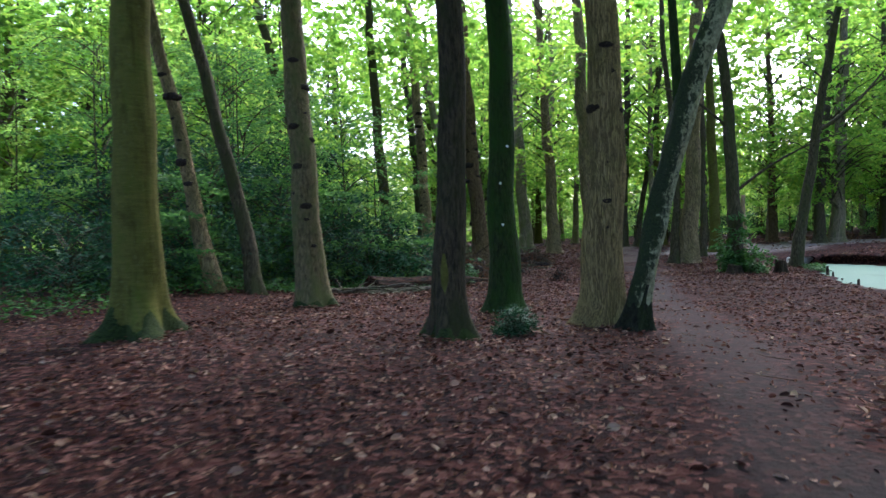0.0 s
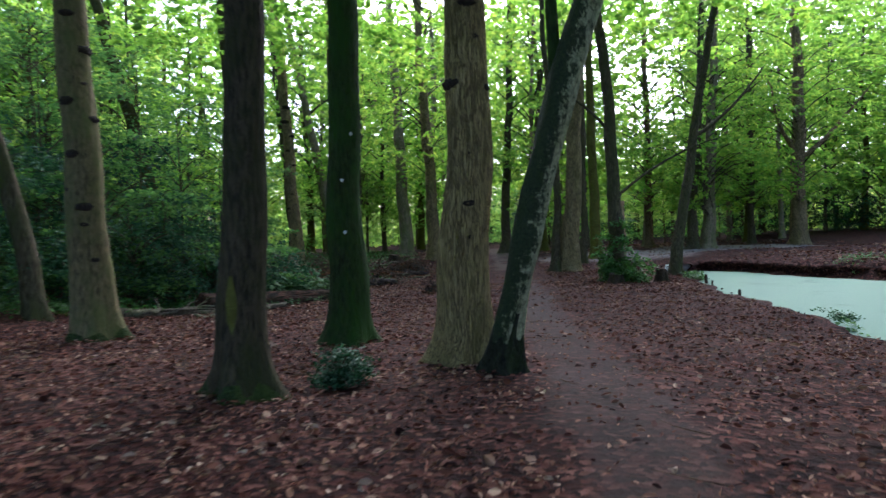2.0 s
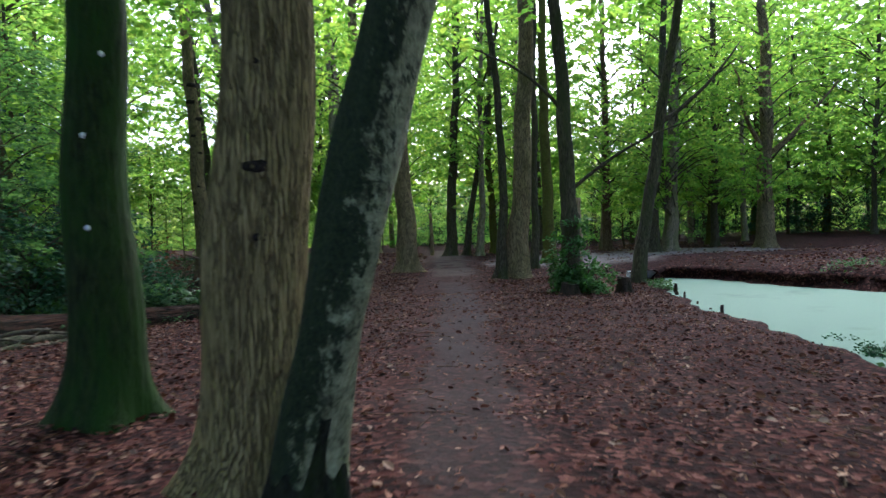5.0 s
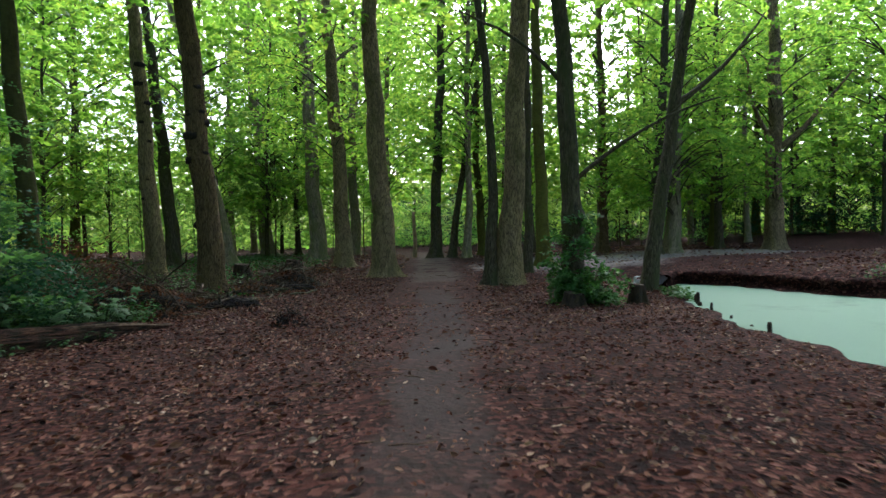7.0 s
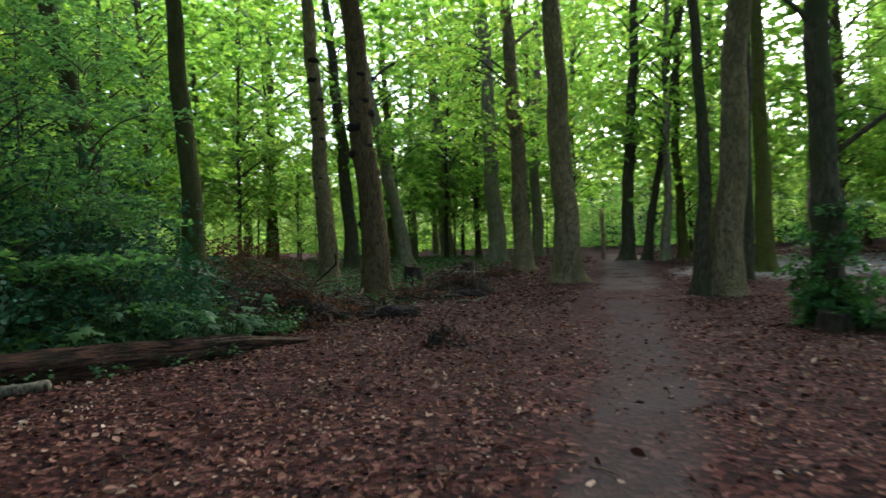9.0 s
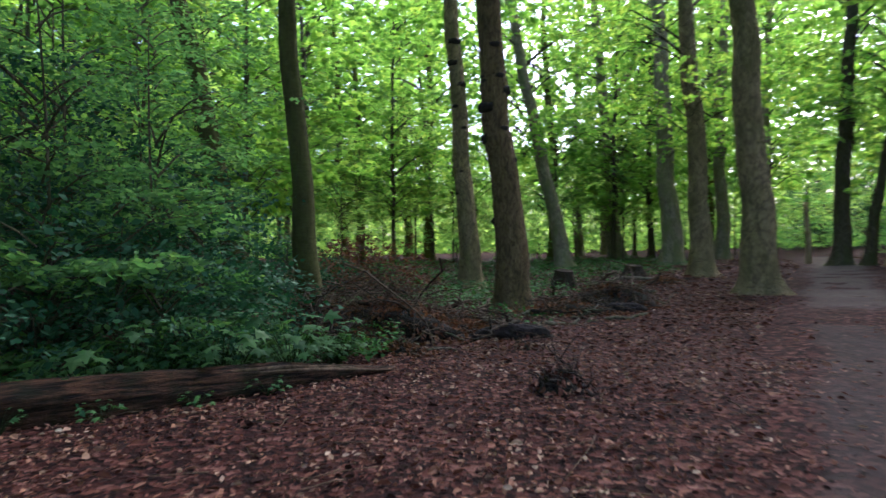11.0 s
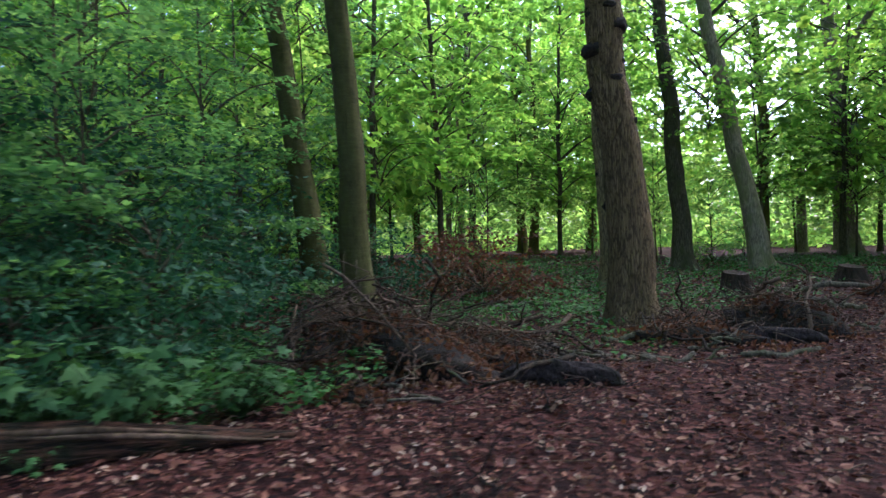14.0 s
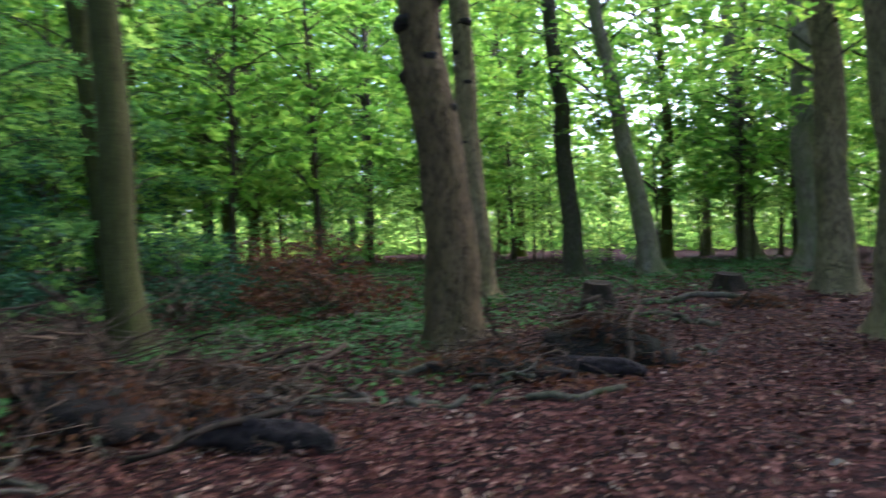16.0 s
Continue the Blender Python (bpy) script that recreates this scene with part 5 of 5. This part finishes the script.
for off, up in ((0.02, -0.15), (0.06, 0.02), (0.16, 0.1), (0.1, 0.22), (0.0, 0.33), (0.1, 0.42), (0.5, 0.43), (0.9, 0.3)):
    o_ = off + 0.15 - 0.12 * np.sin(2.3 * ex_ + 1.1 * ey_) + rough_ + 0.03 * rs_.randn(len(t_))
    rows_.append(np.stack([ex_ + qx_ * o_, ey_ + qy_ * o_, WATER + up + 0.03 * rs_.randn(len(t_))], 1))
g = Geo()
k_ = len(t_)
g.add(np.vstack(rows_), [(i * k_ + j, i * k_ + j + 1, (i + 1) * k_ + j + 1, (i + 1) * k_ + j) for i in range(7) for j in range(k_ - 1)])
tagged(new("bank", g.mesh("bank", SOIL)), "undercut dark earth bank along the far side of the pond", "bank", kind="structure")

# ---------------------------------------------------------------- low plants
def lobed_leaf(g, c, d, up, size):
    """A maple-like leaf with five lobes."""
    d = d / np.linalg.norm(d)
    s = np.cross(up, d)
    s /= np.linalg.norm(s)
    n_ = np.cross(d, s)
    ring_ = [(0, 0.0), (-0.5, 0.05), (-0.28, 0.3), (-0.55, 0.6), (-0.2, 0.55), (0, 1.0), (0.2, 0.55), (0.55, 0.6), (0.28, 0.3), (0.5, 0.05)]
    v = [c + size * (u * s + w * d - 0.35 * u * u * n_ - 0.15 * w * w * n_) for u, w in ring_] + [c + size * 0.4 * d]
    g.add(v, [(i, (i + 1) % 10, 10, 10) for i in range(10)])


def seedling(seed, height, leaves, size, mat):
    rs = np.random.RandomState(seed)
    ob = thing("maple_seedling", -90, 90, gz(-90, 90), "fresh green maple seedling with broad lobed leaves", "plant", "seedlings")
    st, g = Geo(), Geo()
    for k in range(leaves):
        az, rr = rs.rand() * 6.283, rs.uniform(0.1, 0.42)
        tip = np.array([rr * math.cos(az), rr * math.sin(az), height * rs.uniform(0.45, 1.0)])
        t = np.linspace(0, 1, 5)[:, None]
        st.tube(np.array([0, 0, -0.03]) + (tip - [0, 0, -0.03]) * np.hstack([t ** 1.6, t ** 1.6, t]), [0.006, 0.005, 0.004, 0.003, 0.002], 4)
        lobed_leaf(g, tip, np.array([math.cos(az), math.sin(az), rs.normal(-0.2, 0.2)]), np.array([rs.normal(0, 0.3), rs.normal(0, 0.3), 1.0]), size * rs.uniform(0.7, 1.2))
    tagged(part("stalkwork", st.mesh("stalkwork", BARK_MOSSY), ob), kind="stuff")
    part("foliage", g.mesh("foliage", mat, False), ob)
    return ob


SEEDLINGS = [seedling(3, 0.55, 26, 0.16, LEAF_HERB), seedling(4, 0.4, 20, 0.14, LEAF_HERB), seedling(6, 0.75, 30, 0.17, LEAF_HERB)]
rng = random.Random(11)
for k in range(26):
    f = rng.uniform(0.15, 0.95)
    off = rng.uniform(0.3, 0.95)
    x, y = ax_ + (bx_ - ax_) * f - 0.787 * off, ay_ + (by_ - ay_) * f + 0.617 * off
    copy_thing(SEEDLINGS[k % 3], Matrix.Translation((x, y, gz(x, y))) @ pose(0, 0, 0, 0, 0, rng.uniform(0, 360)) @ Matrix.Scale(rng.uniform(0.55, 0.9), 4))
for k in range(9):
    f, off = 0.42 + 0.045 * k, rng.uniform(0.25, 0.7)
    x, y = ax_ + (bx_ - ax_) * f - 0.787 * off, ay_ + (by_ - ay_) * f + 0.617 * off
    copy_thing(SEEDLINGS[k % 3], Matrix.Translation((x, y, gz(x, y))) @ pose(0, 0, 0, 0, 0, 50 * k) @ Matrix.Scale(rng.uniform(0.9, 1.2), 4))
for x, y, s in [(0.75, 21.0, 0.5), (-0.1, 19.6, 0.5), (0.4, 20.3, 0.45), (-0.6, 19.0, 0.5), (-1.0, 18.6, 0.6), (-1.3, 25.0, 0.9), (-0.9, 24.3, 0.9), (-1.9, 25.6, 0.9)]:
    copy_thing(SEEDLINGS[1], Matrix.Translation((x, y, gz(x, y))) @ pose(0, 0, 0, 0, 0, 90 * x) @ Matrix.Scale(s, 4))

ob = shrub(57, 0.34, 0.22, 0.045, LEAF_HOLLY, "low_shrub", "small feathery green plant among the leaves", "plant", 24, 7, 16, 0.04)
ob.matrix_basis = pose(0.95, 9.2, gz(0.95, 9.2))
copy_thing(ob, Matrix.Translation((10.9, 14.0, gz(10.9, 14.0))) @ Matrix.Scale(1.1, 4))
copy_thing(ob, Matrix.Translation((11.5, 15.2, gz(11.5, 15.2))) @ Matrix.Scale(1.3, 4))
ob = shrub(58, 2.0, 0.5, 0.12, LEAF_IVY, "evergreen_bush", "glossy evergreen bush growing round the burled trunk", "bush", 30, 6, 16, 0.1)
ob.matrix_basis = pose(10.3, 23.15, gz(10.3, 23.15))
ob = shrub(59, 0.9, 0.5, 0.12, LEAF_IVY, "evergreen_bush", "low glossy evergreen bush with dark wood under it", "bush", 18, 6, 16, 0.05)
ob.matrix_basis = pose(10.55, 22.6, gz(10.55, 22.6))
ob = shrub(60, 1.5, 1.4, 0.12, LEAF_BROWN, "withered_bush", "withered reddish brown beech bush", "bush", 34, 6, 14, 0.1)
ob.matrix_basis = pose(-2.7, 32.2, gz(-2.7, 32.2))
copy_thing(ob, Matrix.Translation((-4.3, 33.2, gz(-4.3, 33.2))) @ Matrix.Scale(0.8, 4))


def cover(name, spots, label, mat, seed, high, size):
    """Low green growth in patches: middle, radius and leaf count of each."""
    np.random.seed(seed)
    g = Geo()
    for x, y, r, k in spots:
        a_, q = np.random.rand(k) * 6.283, r * np.sqrt(np.random.rand(k))
        px_, py_ = x + q * np.cos(a_), y + q * np.sin(a_)
        c = np.stack([px_, py_, ground_z(px_, py_) + 0.03 + high * np.random.rand(k) * (0.4 + 0.6 * np.abs(np.sin(2.1 * px_) * np.sin(1.7 * py_ + px_)))], 1)
        L = size * np.random.uniform(0.6, 1.4, k)
        g.leaves(c, np.random.normal(0, 1, (k, 3)) * [1, 1, 0.35], np.array([0, 0, 1.0]) + np.random.normal(0, 0.35, (k, 3)), L, L * 0.65)
    tagged(new(name, g.mesh(name, mat, False)), label, "undergrowth", kind="stuff")


cover("ground_cover", [(-1.5, 31, 2.2, 1000), (-3.5, 33, 3, 1500), (0.5, 34, 2.2, 900), (-1, 38, 4, 2600), (3, 41, 3, 1500), (-6, 38, 4, 2600), (2.5, 46, 4, 2400), (-2, 28.5, 1.5, 600), (0.2, 30.8, 1.2, 350), (-6, 44, 5, 3500), (1, 50, 5, 3500), (0.6, 28.4, 1.5, 330), (-0.5, 29.6, 1.8, 480), (1.0, 32, 1.8, 400), (2.2, 27.6, 1.0, 120), (-3, 30.5, 1.9, 500), (2.6, 33.5, 2.0, 260)],
      "low green bramble and herbs on the woodland floor", LEAF_IVY, 21, 0.26, 0.095)
cover("dark_cover", [(-1.2, 22.2, 1.3, 2200), (-2.3, 19.6, 1.3, 1800), (0.1, 23.6, 1.2, 1700), (-0.6, 24.8, 1.2, 1500), (-2.8, 24.5, 1.5, 1500), (-4.6, 17.5, 1.7, 1600), (-6.5, 15.5, 1.8, 1500), (-1.6, 26.5, 1.0, 800), (-7.5, 12, 1.6, 900)],
      "dark low bramble leaves in the shade", LEAF_IVY, 22, 0.42, 0.09)
cover("bank_plants", [(18.6, 22, 0.9, 260), (19.0, 20, 0.8, 300), (20, 18, 1.0, 300), (10.5, 12.6, 0.7, 300), (13.6, 23.7, 0.5, 260), (13.9, 24.6, 0.4, 160)],
      "green plants along the muddy bank", LEAF_HERB, 23, 0.25, 0.1)

# ---------------------------------------------------------------- sticks in the litter
rs = np.random.RandomState(33)
g = Geo()
for k in range(900):
    x, y = rs.uniform(-6, 11), rs.uniform(1.5, 32)
    if np.min(np.hypot(path_x - x, path_y - y)) < 0.3 or float(pond_distance(np.array([x]), np.array([y]))[0]) < 0.5:
        continue
    a_, ln, r0 = rs.rand() * 6.283, rs.uniform(0.12, 0.55) * (1 + (rs.rand() < 0.1)), rs.uniform(0.003, 0.008)
    ex, ey = x + ln * math.cos(a_), y + ln * math.sin(a_)
    p, r = crooked((x, y, gz(x, y) + 0.03), (ex, ey, gz(ex, ey) + 0.035), r0, r0 * 0.5, 0.02, 700 + k, 5)
    g.tube(p, r, 4)
tagged(new("twigs", g.mesh("twigs", DEADWOOD)), "thin dead twigs scattered over the leaves", "twigs", kind="stuff")

# ---------------------------------------------------------------- fallen leaves
np.random.seed(7)


def litter(name, x, y, smallest, label):
    k = len(x)
    tilt = np.random.normal(0, 0.8, (k, 3))
    az = np.random.rand(k) * 6.283
    L = smallest * np.random.uniform(0.55, 1.25, k) * np.where(np.random.rand(k) < 0.15, 1.7, 1.0)
    c = np.stack([x, y, ground_z(x, y) + 0.01 + 0.04 * np.random.rand(k) ** 1.5], 1)
    g = Geo()
    g.leaves(c, np.stack([np.cos(az), np.sin(az), np.random.normal(0, 0.15, k)], 1), np.array([0, 0, 1.0]) + tilt, L, L * np.random.uniform(0.38, 0.7, k), 0.2)
    return tagged(new(name, g.mesh(name, LITTER, False)), label, "leaf litter", kind="stuff")


k = 195000
x, y = np.random.uniform(-9, 13.5, k), np.random.uniform(0.5, 34, k)
near = np.min(np.hypot(x[:, None] - path_x[None, ::4], y[:, None] - path_y[None, ::4]), 1)
patch = 0.5 + 0.5 * np.sin(1.7 * x + 0.6 * y) * np.sin(1.3 * y - 0.8 * x + 1)
keep = (np.random.rand(k) < 0.13 + (0.52 + 0.35 * patch) * ease(0.2 + 0.3 * patch, 1.35, near + 0.25 * np.sin(2.9 * y + 1.3 * x))) & (pond_distance(x, y) > 0.35)
keep &= np.random.rand(k) < np.where((x - np.interp(y, path_y, path_x) > 0.9) & (y < 19), 0.62, 1.0)
keep &= (y < 24) | (near > 1.2) | (np.random.rand(k) < 0.12)
keep &= np.random.rand(k) < np.where((y > 26) & (x < 1.0) | (x < -4) | (x > 9.3) & (y > 28), 0.4, 1.0)
litter("leaf_litter", x[keep], y[keep], 0.055, "loose layer of reddish brown fallen beech leaves")
k = 46000                                   # thinner and further off: beyond the pond and along the path
x, y = np.random.uniform(-6, 32, k), np.random.uniform(16, 50, k)
near = np.min(np.hypot(x[:, None] - path_x[None, ::4], y[:, None] - path_y[None, ::4]), 1)
keep = ((x > 13.5) | (y > 34)) & (pond_distance(x, y) > 0.5) & (near > np.where(y > 25, 1.3, 0.5)) & (np.random.rand(k) < np.where((x > 9) & (y > 28) & (y < 41), 0.2, 1.0))
litter("distant_litter", x[keep], y[keep], 0.1, "scattered reddish brown leaves beyond the pond")
